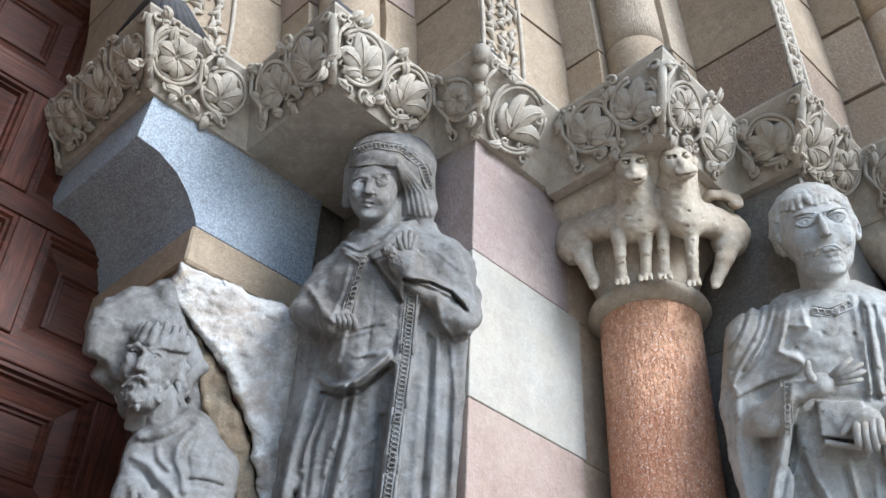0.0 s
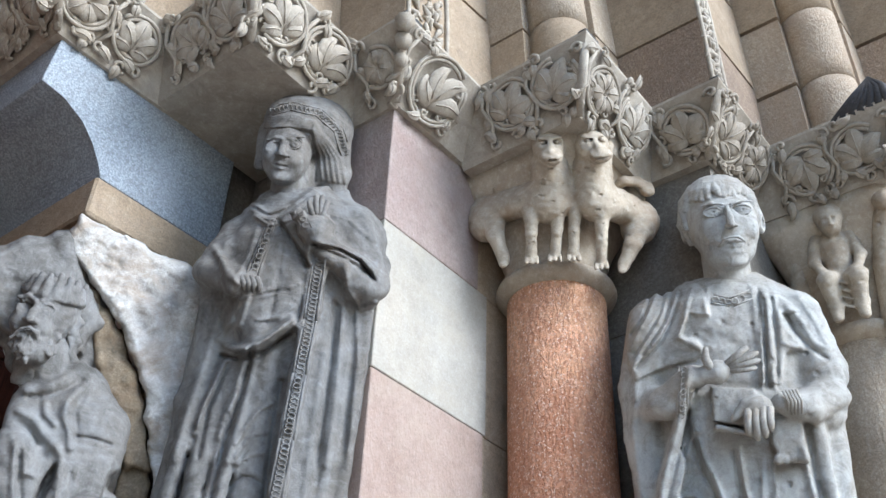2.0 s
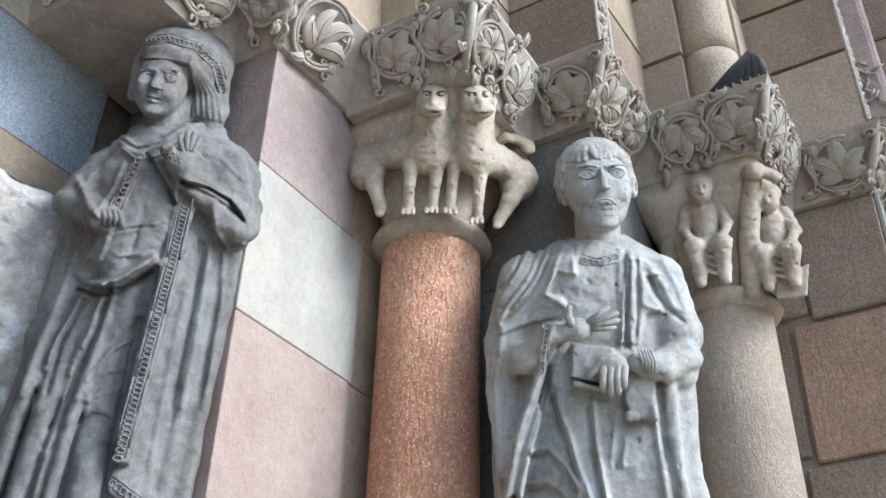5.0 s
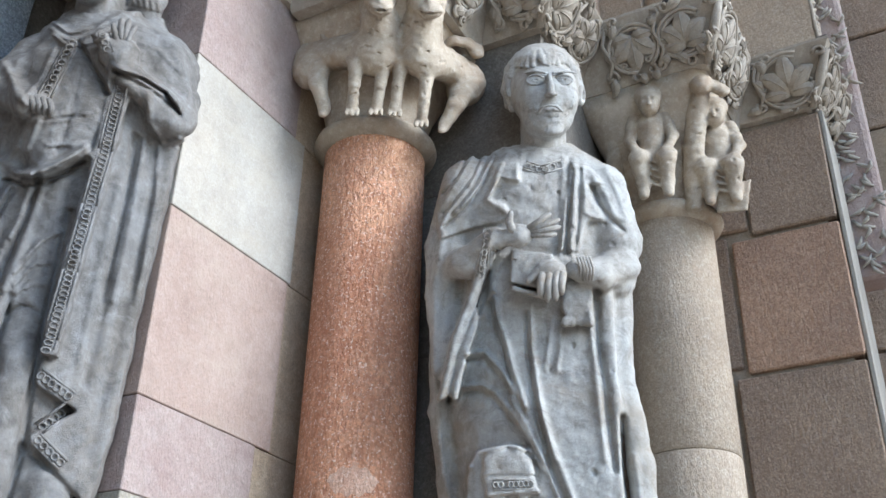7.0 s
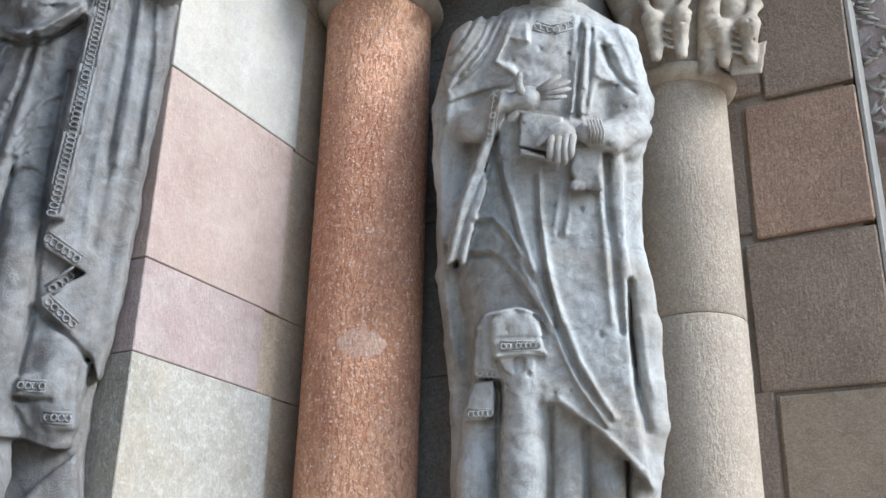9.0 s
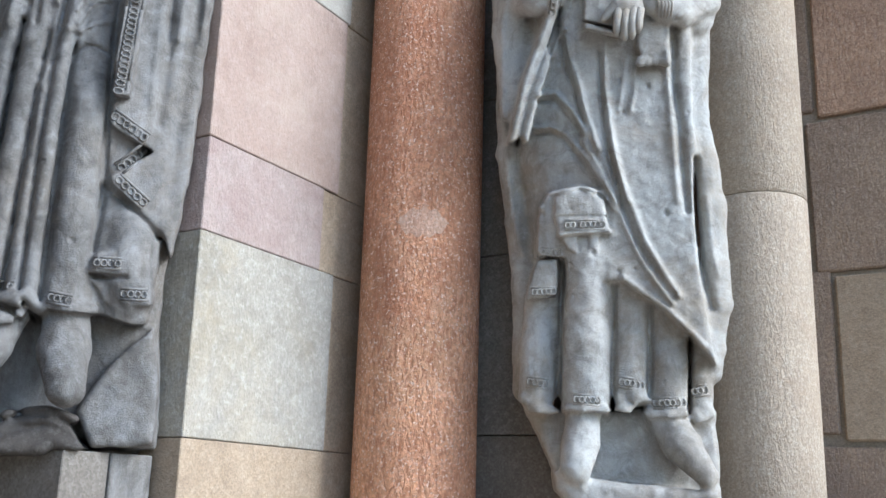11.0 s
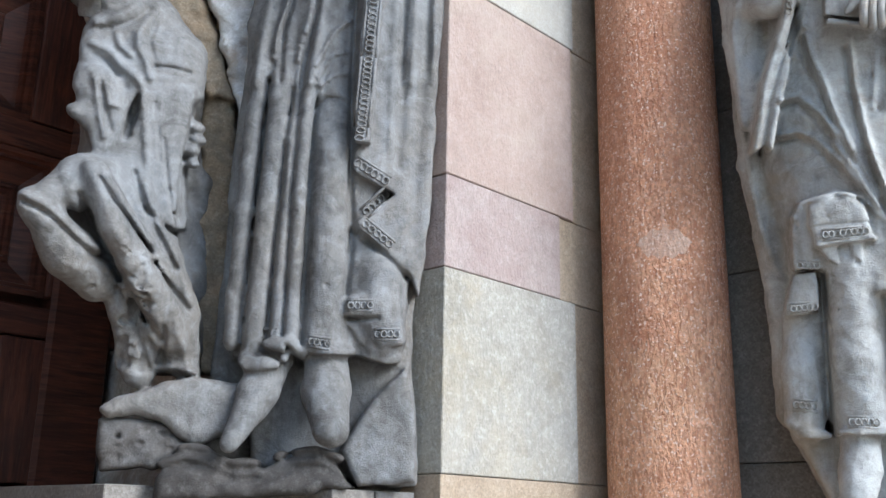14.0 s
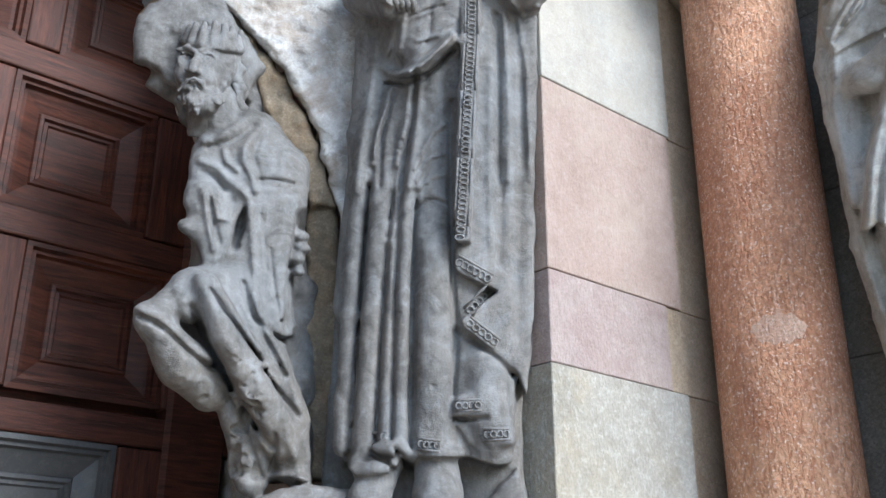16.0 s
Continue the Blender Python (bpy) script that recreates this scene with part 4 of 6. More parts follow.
def queen():
    S = Sculpt((-0.26, -0.28, 1.60), (0.27, 0.20, 3.43), 0.004)
    # backing slab and mantle
    S.plate([(0.02, 1.60), (0.145, 1.60), (0.168, 2.0), (0.20, 2.6), (0.205, 2.9), (0.12, 3.1), (0.0, 3.1)], -0.01, 0.14, 0.02)
    S.plate([(-0.19, 1.60), (0.05, 1.60), (0.08, 2.3), (-0.17, 2.3)], 0.05, 0.16, 0.02)
    S.robe([(1.86, -0.005, 0.02, 0.145, 0.12), (2.1, 0.0, 0.02, 0.15, 0.12), (2.4, 0.03, 0.02, 0.155, 0.125), (2.62, 0.047, 0.015, 0.168, 0.13), (2.85, 0.035, 0.01, 0.178, 0.14), (2.98, 0.05, 0.01, 0.165, 0.125), (3.05, 0.045, 0.01, 0.12, 0.10), (3.10, 0.02, 0.0, 0.05, 0.05)],
           [(15, 0.004, 0.6, 1.0, 1.84, 2.66)], 0.02)
    # forward leg, thigh and hanging mantle
    S.chain([(0.006, -0.075, 2.390), (0.009, -0.092, 2.249), (0.007, -0.092, 2.042), (0.006, -0.080, 1.890)], [0.030, 0.034, 0.036, 0.040], 0.012)
    S.chain([(0.113, -0.030, 2.129), (0.108, -0.060, 2.033), (0.103, -0.070, 1.960), (0.108, -0.060, 1.901)], [0.040, 0.048, 0.048, 0.046], 0.014)
    S.plate([(0.097, 2.876), (0.221, 2.877), (0.201, 2.427), (0.191, 2.128), (0.173, 1.983), (0.161, 2.017), (0.148, 2.037), (0.103, 2.078), (0.061, 2.104), (0.058, 2.121), (0.093, 2.148), (0.125, 2.176), (0.088, 2.192), (0.038, 2.220), (0.033, 2.242), (0.064, 2.272), (0.069, 2.487)], -0.128, 0.03, 0.006, 0.006, slope=-0.22)
    # cape with its curved lower edge
    S.robe([(2.64, -0.02, 0.0, 0.05, 0.13), (2.70, 0.0, 0.0, 0.11, 0.142), (2.80, 0.02, 0.0, 0.16, 0.15), (2.92, 0.04, 0.0, 0.17, 0.14), (3.0, 0.05, 0.005, 0.155, 0.115), (3.06, 0.03, 0.0, 0.085, 0.08)], [(9, 0.004, 0.4, 7, 2.66, 2.9)], 0.006)
    S.ell((0.16, -0.01, 2.97), (0.072, 0.10, 0.085), 0.02)
    S.chain([(0.19, -0.06, 2.90), (0.20, -0.10, 2.85), (0.10, -0.15, 2.92)], [0.055, 0.044, 0.030], 0.015)
    S.ell((0.175, -0.09, 2.845), (0.042, 0.05, 0.05), 0.012)
    # arms and fingers
    S.chain([(-0.10, 0.0, 2.93), (-0.145, -0.06, 2.82), (-0.085, -0.135, 2.80)], [0.05, 0.042, 0.03], 0.012)
    S.ell((-0.075, -0.15, 2.81), (0.028, 0.018, 0.022), 0.008)
    for k in range(4):
        S.tube([(-0.085 + 0.012 * k, -0.165, 2.825), (-0.075 + 0.012 * k, -0.178, 2.805), (-0.07 + 0.010 * k, -0.165, 2.785)], [0.007, 0.007, 0.005], 7)
    S.chain([(-0.13, -0.03, 2.80), (-0.125, -0.02, 2.5), (-0.14, 0.0, 2.15)], [0.03, 0.035, 0.04], 0.03)
    open_hand(S, (0.085, -0.15, 2.93), (0.066, -0.158, 2.985), [(0.040, -0.168, 3.060), (0.055, -0.168, 3.078), (0.070, -0.166, 3.082), (0.085, -0.163, 3.068)], 0.0080)
    S.cap((0.05, -0.16, 2.98), (0.028, -0.165, 3.01), 0.009, 0.007, 0.004)
    # head, veil and tall cap
    H = Sculpt((-0.16, -0.22, 3.02), (0.17, 0.17, 3.43), 0.003)
    H.cap((0.0, 0.0, 3.04), (-0.012, -0.02, 3.14), 0.052, 0.048, 0.015)
    H.ell((0.010, 0.015, 3.30), (0.112, 0.112, 0.106), 0.012)
    H.cap((0.06, 0.0, 3.27), (0.090, 0.0, 3.16), 0.060, 0.038, 0.015)
    H.cap((0.090, 0.0, 3.16), (0.098, 0.01, 3.06), 0.038, 0.022, 0.015)
    H.ell((0.04, 0.03, 3.17), (0.07, 0.06, 0.09), 0.02)
    H.cap((-0.085, 0.03, 3.25), (-0.088, 0.04, 3.14), 0.025, 0.016, 0.02)
    H.ell((-0.032, -0.050, 3.20), (0.060, 0.068, 0.108), 0.006)
    face(H, (-0.030, -0.05, 3.205), 0.060, 0.108, -0.116, turn=-0.010, lean=0.35)
    for k in range(5):
        cord(H, [(-0.086, 3.268 + 0.009 * k), (-0.035, 3.288 + 0.009 * k), (0.02, 3.286 + 0.008 * k), (0.048 + 0.013 * k, 3.205), (0.062 + 0.014 * k, 3.13)], 0.0048)
    groove(H, [(-0.092, 3.260), (-0.035, 3.279), (0.020, 3.272), (0.042, 3.20), (0.046, 3.12)], 0.005)
    braid(H, [(-0.090, 3.322), (-0.04, 3.352), (0.03, 3.348), (0.085, 3.300), (0.112, 3.22)], 0.013, 0.011)
    H.rough(0.0006, 70)
    S.absorb(H)
    # pleats
    for line, r in (
            ([(-0.113, -0.035, 2.695), (-0.127, -0.055, 2.487), (-0.138, -0.058, 2.306), (-0.144, -0.058, 2.126), (-0.148, -0.056, 1.889)], 0.020),
            ([(-0.069, -0.050, 2.589), (-0.094, -0.072, 2.353), (-0.102, -0.075, 2.126), (-0.113, -0.072, 1.850)], 0.027),
            ([(-0.046, -0.070, 2.615), (-0.070, -0.090, 2.271), (-0.074, -0.092, 2.083), (-0.075, -0.090, 1.889)], 0.018),
            ([(-0.026, -0.080, 2.628), (-0.038, -0.100, 2.376), (-0.047, -0.102, 2.170), (-0.047, -0.100, 1.879)], 0.018)):
        S.chain(line, r, 0.008)
    # hems with their turned-up pleats
    S.chain([(-0.124, -0.100, 1.845), (-0.090, -0.110, 1.848), (-0.066, -0.110, 1.854)], 0.014, 0.012)
    S.chain([(-0.088, -0.115, 1.884), (-0.062, -0.120, 1.887), (-0.037, -0.115, 1.889)], 0.013, 0.010)
    S.chain([(-0.018, -0.100, 1.878), (0.017, -0.115, 1.873), (0.053, -0.100, 1.877)], 0.013, 0.012)
    S.plate([(0.045, 1.980), (0.094, 1.980), (0.103, 1.942), (0.041, 1.939)], -0.117, -0.02, 0.008, 0.010)
    S.plate([(0.089, 1.934), (0.146, 1.938), (0.148, 1.894), (0.112, 1.890), (0.087, 1.900)], -0.112, -0.02, 0.008, 0.008)
    S.plate([(0.043, 1.934), (0.083, 1.932), (0.079, 1.888), (0.069, 1.894)], -0.098, -0.02, 0.005, 0.005)
    S.plate([(0.076, 1.875), (0.148, 1.875), (0.144, 1.861), (0.082, 1.846)], -0.090, -0.02, 0.005, 0.006)
    S.plate([(-0.250, 1.845), (-0.148, 1.860), (-0.126, 1.837), (-0.065, 1.841), (-0.025, 1.860), (-0.017, 1.872), (0.072, 1.870), (0.116, 1.860), (0.165, 1.852), (0.184, 1.581), (-0.217, 1.573)], -0.30, 0.035, 0.003, 0.003, cut=True)
    S.plate([(-0.125, 1.875), (0.161, 1.896), (0.180, 1.649), (-0.104, 1.672)], -0.015, 0.10, 0.012, 0.012)
    # feet and the worn stone beside them
    S.chain([(-0.077, -0.060, 1.863), (-0.102, -0.090, 1.797), (-0.141, -0.140, 1.713)], [0.036, 0.034, 0.017], 0.012)
    S.chain([(0.012, -0.060, 1.874), (0.017, -0.090, 1.809), (0.028, -0.135, 1.741)], [0.038, 0.042, 0.032], 0.010)
    S.plate([(0.046, 1.705), (0.080, 1.768), (0.118, 1.819), (0.157, 1.858), (0.176, 1.735), (0.175, 1.657), (0.131, 1.650), (0.078, 1.647)], -0.085, 0.06, 0.010, 0.012)
    S.plate([(0.058, 2.916), (0.107, 2.917), (0.096, 2.680), (0.085, 2.486), (0.077, 2.271), (0.041, 2.273), (0.047, 2.486), (0.058, 2.679)], -0.155, -0.05, 0.006, 0.006)
    S.rough(0.0010, 38)
    # folds
    cord(S, [(-0.117, 2.716), (-0.120, 2.621), (-0.138, 2.475), (-0.145, 2.377)], 0.009)
    cord(S, [(-0.069, 2.626), (-0.094, 2.582), (-0.113, 2.477), (-0.114, 2.454)], 0.007)
    cord(S, [(-0.044, 2.637), (-0.052, 2.529), (-0.069, 2.428), (-0.071, 2.383)], 0.007)
    cord(S, [(-0.023, 2.643), (-0.027, 2.532), (-0.038, 2.430), (-0.044, 2.386)], 0.007)
    groove(S, [(-0.033, 2.638), (-0.039, 2.530), (-0.054, 2.429), (-0.057, 2.384)], 0.008)
    groove(S, [(-0.077, 2.600), (-0.098, 2.494), (-0.099, 2.388)], 0.008)
    cord(S, [(-0.094, 2.649), (-0.063, 2.639), (-0.020, 2.656), (0.015, 2.690), (0.047, 2.715)], 0.010)
    groove(S, [(-0.092, 2.632), (-0.054, 2.623), (-0.011, 2.640), (0.037, 2.688)], 0.007)
    cord(S, [(-0.050, 2.768), (-0.001, 2.787), (0.043, 2.824)], 0.005)
    cord(S, [(-0.033, 2.715), (0.011, 2.729), (0.043, 2.764)], 0.005)
    cord(S, [(-0.081, 3.007), (-0.055, 2.987), (-0.019, 3.002), (0.019, 3.048), (0.048, 3.086)], 0.006)
    cord(S, [(-0.082, 2.994), (-0.053, 2.973), (-0.014, 2.990), (0.024, 3.036), (0.055, 3.074)], 0.006)
    cord(S, [(-0.078, 3.020), (-0.054, 3.002), (-0.024, 3.016), (0.014, 3.061), (0.042, 3.098)], 0.006)
    cord(S, [(-0.034, 2.982), (-0.047, 2.900), (-0.057, 2.804), (-0.069, 2.694)], 0.007)
    cord(S, [(-0.068, 2.957), (-0.076, 2.877), (-0.099, 2.799), (-0.107, 2.761)], 0.006)
    cord(S, [(0.075, 2.944), (0.133, 2.929), (0.195, 2.900)], 0.010)
    groove(S, [(0.080, 2.930), (0.134, 2.913), (0.191, 2.883)], 0.008)
    cord(S, [(0.078, 3.031), (0.137, 3.023), (0.188, 2.982)], 0.006)
    cord(S, [(0.092, 3.081), (0.152, 3.067), (0.196, 3.019)], 0.005)
    cord(S, [(0.142, 2.902), (0.152, 2.826), (0.187, 2.779), (0.221, 2.801)], 0.008)
    groove(S, [(0.154, 2.817), (0.187, 2.767), (0.222, 2.787)], 0.006)
    cord(S, [(0.147, 2.789), (0.153, 2.648), (0.153, 2.485), (0.150, 2.402)], 0.007)
    cord(S, [(0.179, 2.774), (0.191, 2.651), (0.192, 2.489), (0.192, 2.406)], 0.006)
    groove(S, [(0.128, 2.787), (0.134, 2.646), (0.131, 2.483), (0.129, 2.400)], 0.009)
    cord(S, [(-0.157, 2.888), (-0.113, 2.816)], 0.007)
    cord(S, [(-0.143, 2.870), (-0.104, 2.808)], 0.007)
    S.layer([(-0.022, 2.991), (0.030, 2.923), (0.062, 2.882), (0.062, 2.940), (0.122, 2.937), (0.176, 2.914), (0.215, 2.867), (0.226, 2.946), (0.188, 3.059), (0.127, 3.122), (0.072, 3.118), (0.020, 3.070)], 0.012, 0.005)
    S.ell((0.178, -0.110, 2.850), (0.040, 0.040, 0.034), 0.010)
    S.layer([(-0.138, 2.903), (-0.082, 2.992), (-0.031, 2.995), (-0.035, 2.915), (-0.064, 2.818), (-0.090, 2.755), (-0.127, 2.811)], 0.008, 0.005)
    for line, w, h in (
            ([(0.064, 2.937), (0.123, 2.934), (0.174, 2.911), (0.212, 2.864)], 0.005, -0.014),
            ([(-0.021, 2.986), (0.028, 2.920), (0.058, 2.872)], 0.005, -0.012),
            ([(-0.089, 3.005), (-0.047, 2.986), (0.004, 3.019), (0.054, 3.084)], 0.004, 0.007),
            ([(-0.088, 3.022), (-0.046, 3.006), (0.000, 3.039), (0.045, 3.097)], 0.004, 0.007),
            ([(-0.079, 2.992), (-0.040, 2.970), (0.011, 3.000), (0.056, 3.063)], 0.004, 0.007),
            ([(-0.072, 2.772), (-0.089, 2.697), (-0.107, 2.656)], 0.006, 0.008),
            ([(-0.050, 2.771), (-0.011, 2.790), (0.021, 2.803)], 0.004, -0.006),
            ([(-0.037, 2.663), (0.010, 2.693), (0.042, 2.728)], 0.007, 0.008),
            ([(0.130, 3.069), (0.172, 3.039), (0.201, 2.975)], 0.010, 0.006),
            ([(-0.145, 2.877), (-0.109, 2.831), (-0.088, 2.800)], 0.006, 0.009),
            ([(0.168, 2.782), (0.176, 2.639), (0.179, 2.431)], 0.008, -0.006)):
        S.ridge(line, w, h)
    for line, w, h in (
            ([(-0.121, 2.388), (-0.128, 2.214), (-0.134, 2.041), (-0.140, 1.879)], 0.007, -0.008),
            ([(-0.069, 2.424), (-0.081, 2.271), (-0.087, 2.126), (-0.093, 1.899)], 0.006, -0.008),
            ([(-0.057, 2.486), (-0.063, 2.305), (-0.065, 2.126), (-0.065, 1.899)], 0.004, -0.006),
            ([(-0.031, 2.377), (-0.033, 2.248), (-0.034, 2.083), (-0.033, 1.889)], 0.008, -0.010),
            ([(0.038, 2.576), (0.037, 2.389), (0.041, 2.226), (0.049, 2.084), (0.043, 1.980)], 0.006, -0.012),
            ([(-0.084, 2.587), (-0.107, 2.504), (-0.115, 2.436)], 0.005, 0.007),
            ([(-0.032, 2.425), (-0.015, 2.472), (0.001, 2.502), (0.025, 2.523)], 0.005, 0.008),
            ([(-0.028, 2.398), (-0.009, 2.440), (0.003, 2.451), (0.025, 2.458)], 0.004, 0.006),
            ([(-0.023, 2.383), (-0.001, 2.406), (0.027, 2.414)], 0.005, 0.006),
            ([(-0.028, 2.339), (-0.008, 2.360), (0.010, 2.360), (0.030, 2.350)], 0.004, -0.007),
            ([(-0.085, 2.631), (-0.051, 2.639), (-0.006, 2.672), (0.040, 2.732)], 0.009, 0.010),
            ([(-0.092, 2.617), (-0.056, 2.614), (-0.022, 2.624), (0.008, 2.652), (0.042, 2.696)], 0.005, -0.012),
            ([(0.138, 2.777), (0.133, 2.550), (0.134, 2.354), (0.130, 2.227)], 0.008, -0.006),
            ([(0.118, 2.654), (0.113, 2.426), (0.113, 2.260)], 0.007, 0.004),
            ([(0.186, 2.737), (0.176, 2.476), (0.166, 2.239), (0.162, 2.085)], 0.010, -0.005),
            ([(0.047, 2.099), (0.092, 2.072), (0.128, 2.042), (0.149, 2.018)], 0.006, -0.012),
            ([(0.047, 1.938), (0.076, 1.937), (0.103, 1.940)], 0.004, -0.010),
            ([(-0.101, 1.879), (-0.076, 1.865), (-0.061, 1.850)], 0.005, -0.010),
            ([(-0.057, 1.884), (-0.045, 1.868), (-0.033, 1.854)], 0.005, -0.010)):
        S.ridge(line, w, h)
    S.weather(0.0016, 0.022, 21)
    S.weather(0.0008, 0.009, 22)
    S.chips(24, (-0.16, 1.75), (0.2, 3.0), 0.0045, 23)
    braid(S, [(0.083, 2.902), (0.080, 2.734), (0.073, 2.600), (0.066, 2.449), (0.058, 2.305), (0.054, 2.273)], 0.0135, 0.011)
    braid(S, [(0.049, 2.235), (0.112, 2.198)], 0.012, 0.012)
    braid(S, [(0.112, 2.179), (0.070, 2.135)], 0.011, 0.012)
    braid(S, [(0.068, 2.118), (0.123, 2.075)], 0.010, 0.012)
    braid(S, [(0.047, 1.960), (0.093, 1.963)], 0.0095, 0.0095)
    braid(S, [(-0.018, 1.893), (0.020, 1.889)], 0.0095, 0.0095)
    braid(S, [(0.097, 1.910), (0.142, 1.912)], 0.0095, 0.0095)
    braid(S, [(-0.097, 1.902), (-0.073, 1.905)], 0.0095, 0.0095)
    braid(S, [(-0.035, 2.99), (-0.06, 2.83)], 0.012)
    braid(S, [(0.02, 3.03), (0.045, 2.98)], 0.012)
    ob = S.mesh("statue", M_STATUE, facing((-0.15, 0.16), (-1.3, -1.22)), None, 1.797)
    return tagged(ob, "grey stone statue of a crowned queen in a pleated mantle", "statue")


def apostle():
    S = Sculpt((-0.30, -0.30, 1.53), (0.30, 0.20, 3.34), 0.004)
    S.plate([(-0.10, 1.66), (0.16, 1.64), (0.17, 2.6), (0.14, 2.85), (-0.14, 2.85), (-0.14, 2.2)], 0.05, 0.14, 0.02)
    S.robe([(1.775, 0.005, 0.02, 0.165, 0.115), (2.0, 0.01, 0.02, 0.165, 0.12), (2.2, 0.0, 0.02, 0.18, 0.125), (2.5, -0.01, 0.015, 0.20, 0.135), (2.72, -0.005, 0.015, 0.215, 0.135), (2.85, 0.005, 0.015, 0.20, 0.125), (2.93, 0.01, 0.02, 0.155, 0.11), (2.985, 0.03, 0.02, 0.07, 0.07)], [(11, 0.006, 1.0, 0.0, 1.77, 2.0)], 0.02)
    # cloak falling on both sides
    S.chain([(-0.15, -0.02, 2.88), (-0.195, -0.04, 2.70), (-0.205, -0.05, 2.58), (-0.195, -0.06, 2.40)], [0.06, 0.055, 0.04, 0.028], 0.015)
    S.chain([(-0.212, -0.01, 2.62), (-0.208, 0.0, 2.3), (-0.165, 0.0, 2.02), (-0.16, 0.0, 1.80)], [0.026, 0.022, 0.03, 0.032], 0.012)
    S.chain([(0.165, -0.01, 2.86), (0.20, -0.04, 2.70), (0.185, -0.06, 2.60)], [0.06, 0.052, 0.045], 0.015)
    S.chain([(0.185, -0.04, 2.56), (0.182, -0.05, 2.38), (0.205, -0.04, 2.18), (0.208, -0.03, 1.98), (0.192, -0.03, 1.84)], [0.036, 0.028, 0.034, 0.034, 0.026], 0.012)
    # hanging sleeve band
    S.plate([(-0.105, 2.73), (-0.082, 2.73), (-0.120, 2.55), (-0.172, 2.33), (-0.205, 2.33), (-0.185, 2.45), (-0.13, 2.62)], -0.158, -0.03, 0.012, 0.010)
    # legs under the tunic
    S.chain([(-0.046, -0.070, 2.176), (-0.045, -0.085, 2.067), (-0.050, -0.080, 1.905), (-0.049, -0.075, 1.771)], [0.052, 0.050, 0.050, 0.052], 0.012)
    S.chain([(0.045, -0.060, 2.007), (0.040, -0.070, 1.904), (0.040, -0.070, 1.804)], [0.028, 0.034, 0.036], 0.010)
    S.chain([(0.119, -0.050, 1.926), (0.117, -0.060, 1.848), (0.113, -0.060, 1.771)], [0.034, 0.038, 0.040], 0.010)
    S.chain([(0.178, -0.030, 1.903), (0.174, -0.040, 1.836), (0.170, -0.040, 1.760)], [0.022, 0.024, 0.026], 0.010)
    S.chain([(-0.141, -0.050, 1.977), (-0.145, -0.060, 1.884), (-0.145, -0.060, 1.782)], [0.030, 0.033, 0.038], 0.010)
    # long diagonal edge of the mantle
    S.plate([(-0.108, 2.681), (0.176, 2.655), (0.179, 2.322), (0.178, 2.166), (0.179, 2.049), (0.196, 1.901), (0.204, 1.853), (0.177, 1.888), (0.149, 1.923), (0.109, 1.963), (0.067, 1.993), (0.031, 2.023), (-0.002, 2.024), (-0.009, 2.090), (0.007, 2.173), (-0.046, 2.310)], -0.128, 0.0, 0.02, 0.010)
    # cloth raised over the knee, with its side flaps
    S.plate([(-0.139, 2.179), (-0.120, 2.210), (-0.059, 2.226), (-0.014, 2.212), (0.014, 2.172), (0.015, 2.075), (-0.025, 2.074), (-0.098, 2.069), (-0.145, 2.075)], -0.122, 0.0, 0.010, 0.012)
    S.plate([(-0.112, 2.199), (-0.086, 2.216), (-0.038, 2.217), (-0.009, 2.192), (-0.000, 2.126), (-0.102, 2.120), (-0.115, 2.159)], -0.150, 0.0, 0.006, 0.012)
    S.plate([(-0.148, 2.066), (-0.104, 2.069), (-0.102, 1.993), (-0.167, 1.983), (-0.165, 2.011)], -0.112, 0.0, 0.006, 0.008)
    S.plate([(-0.003, 2.070), (0.028, 2.069), (0.039, 2.029), (0.019, 2.021), (-0.003, 2.022)], -0.128, 0.0, 0.006, 0.006)
    S.plate([(-0.040, 2.124), (-0.018, 2.123), (-0.026, 2.076), (-0.042, 2.081)], -0.140, 0.0, 0.004, 0.004)
    S.plate([(-0.099, 2.116), (-0.068, 2.118), (-0.066, 2.079), (-0.084, 2.089)], -0.138, 0.0, 0.004, 0.004)
    # arms, fingers and book
    S.chain([(-0.19, -0.06, 2.66), (-0.15, -0.12, 2.66), (-0.085, -0.15, 2.72)], [0.045, 0.040, 0.032], 0.012)
    open_hand(S, (-0.085, -0.155, 2.718), (-0.028, -0.172, 2.728), [(0.044, -0.172, 2.782), (0.064, -0.174, 2.766), (0.066, -0.174, 2.747), (0.056, -0.170, 2.728)], 0.0090)
    S.tube([(-0.04, -0.18, 2.735), (-0.05, -0.185, 2.765), (-0.046, -0.178, 2.795)], [0.011, 0.010, 0.006], 8)
    S.plate([(-0.052, 2.605), (-0.044, 2.69), (0.05, 2.675), (0.045, 2.575)], -0.175, -0.06, 0.004, 0.005)
    S.plate([(-0.05, 2.585), (-0.048, 2.60), (0.045, 2.57), (0.04, 2.557)], -0.185, -0.06, 0.003, 0.004)
    S.chain([(0.20, -0.08, 2.64), (0.15, -0.135, 2.615), (0.10, -0.165, 2.635)], [0.045, 0.038, 0.026], 0.012)
    S.ell((0.045, -0.19, 2.632), (0.036, 0.02, 0.030), 0.008)
    for k, (a, b) in enumerate(((0.020, 2.565), (0.036, 2.553), (0.052, 2.556), (0.066, 2.57))):
        S.tube([(a + 0.006, -0.200, 2.628), (a + 0.001, -0.210, 2.60), (a, -0.206, b + 0.012), (a, -0.198, b)], [0.0095, 0.0095, 0.009, 0.005], 8)
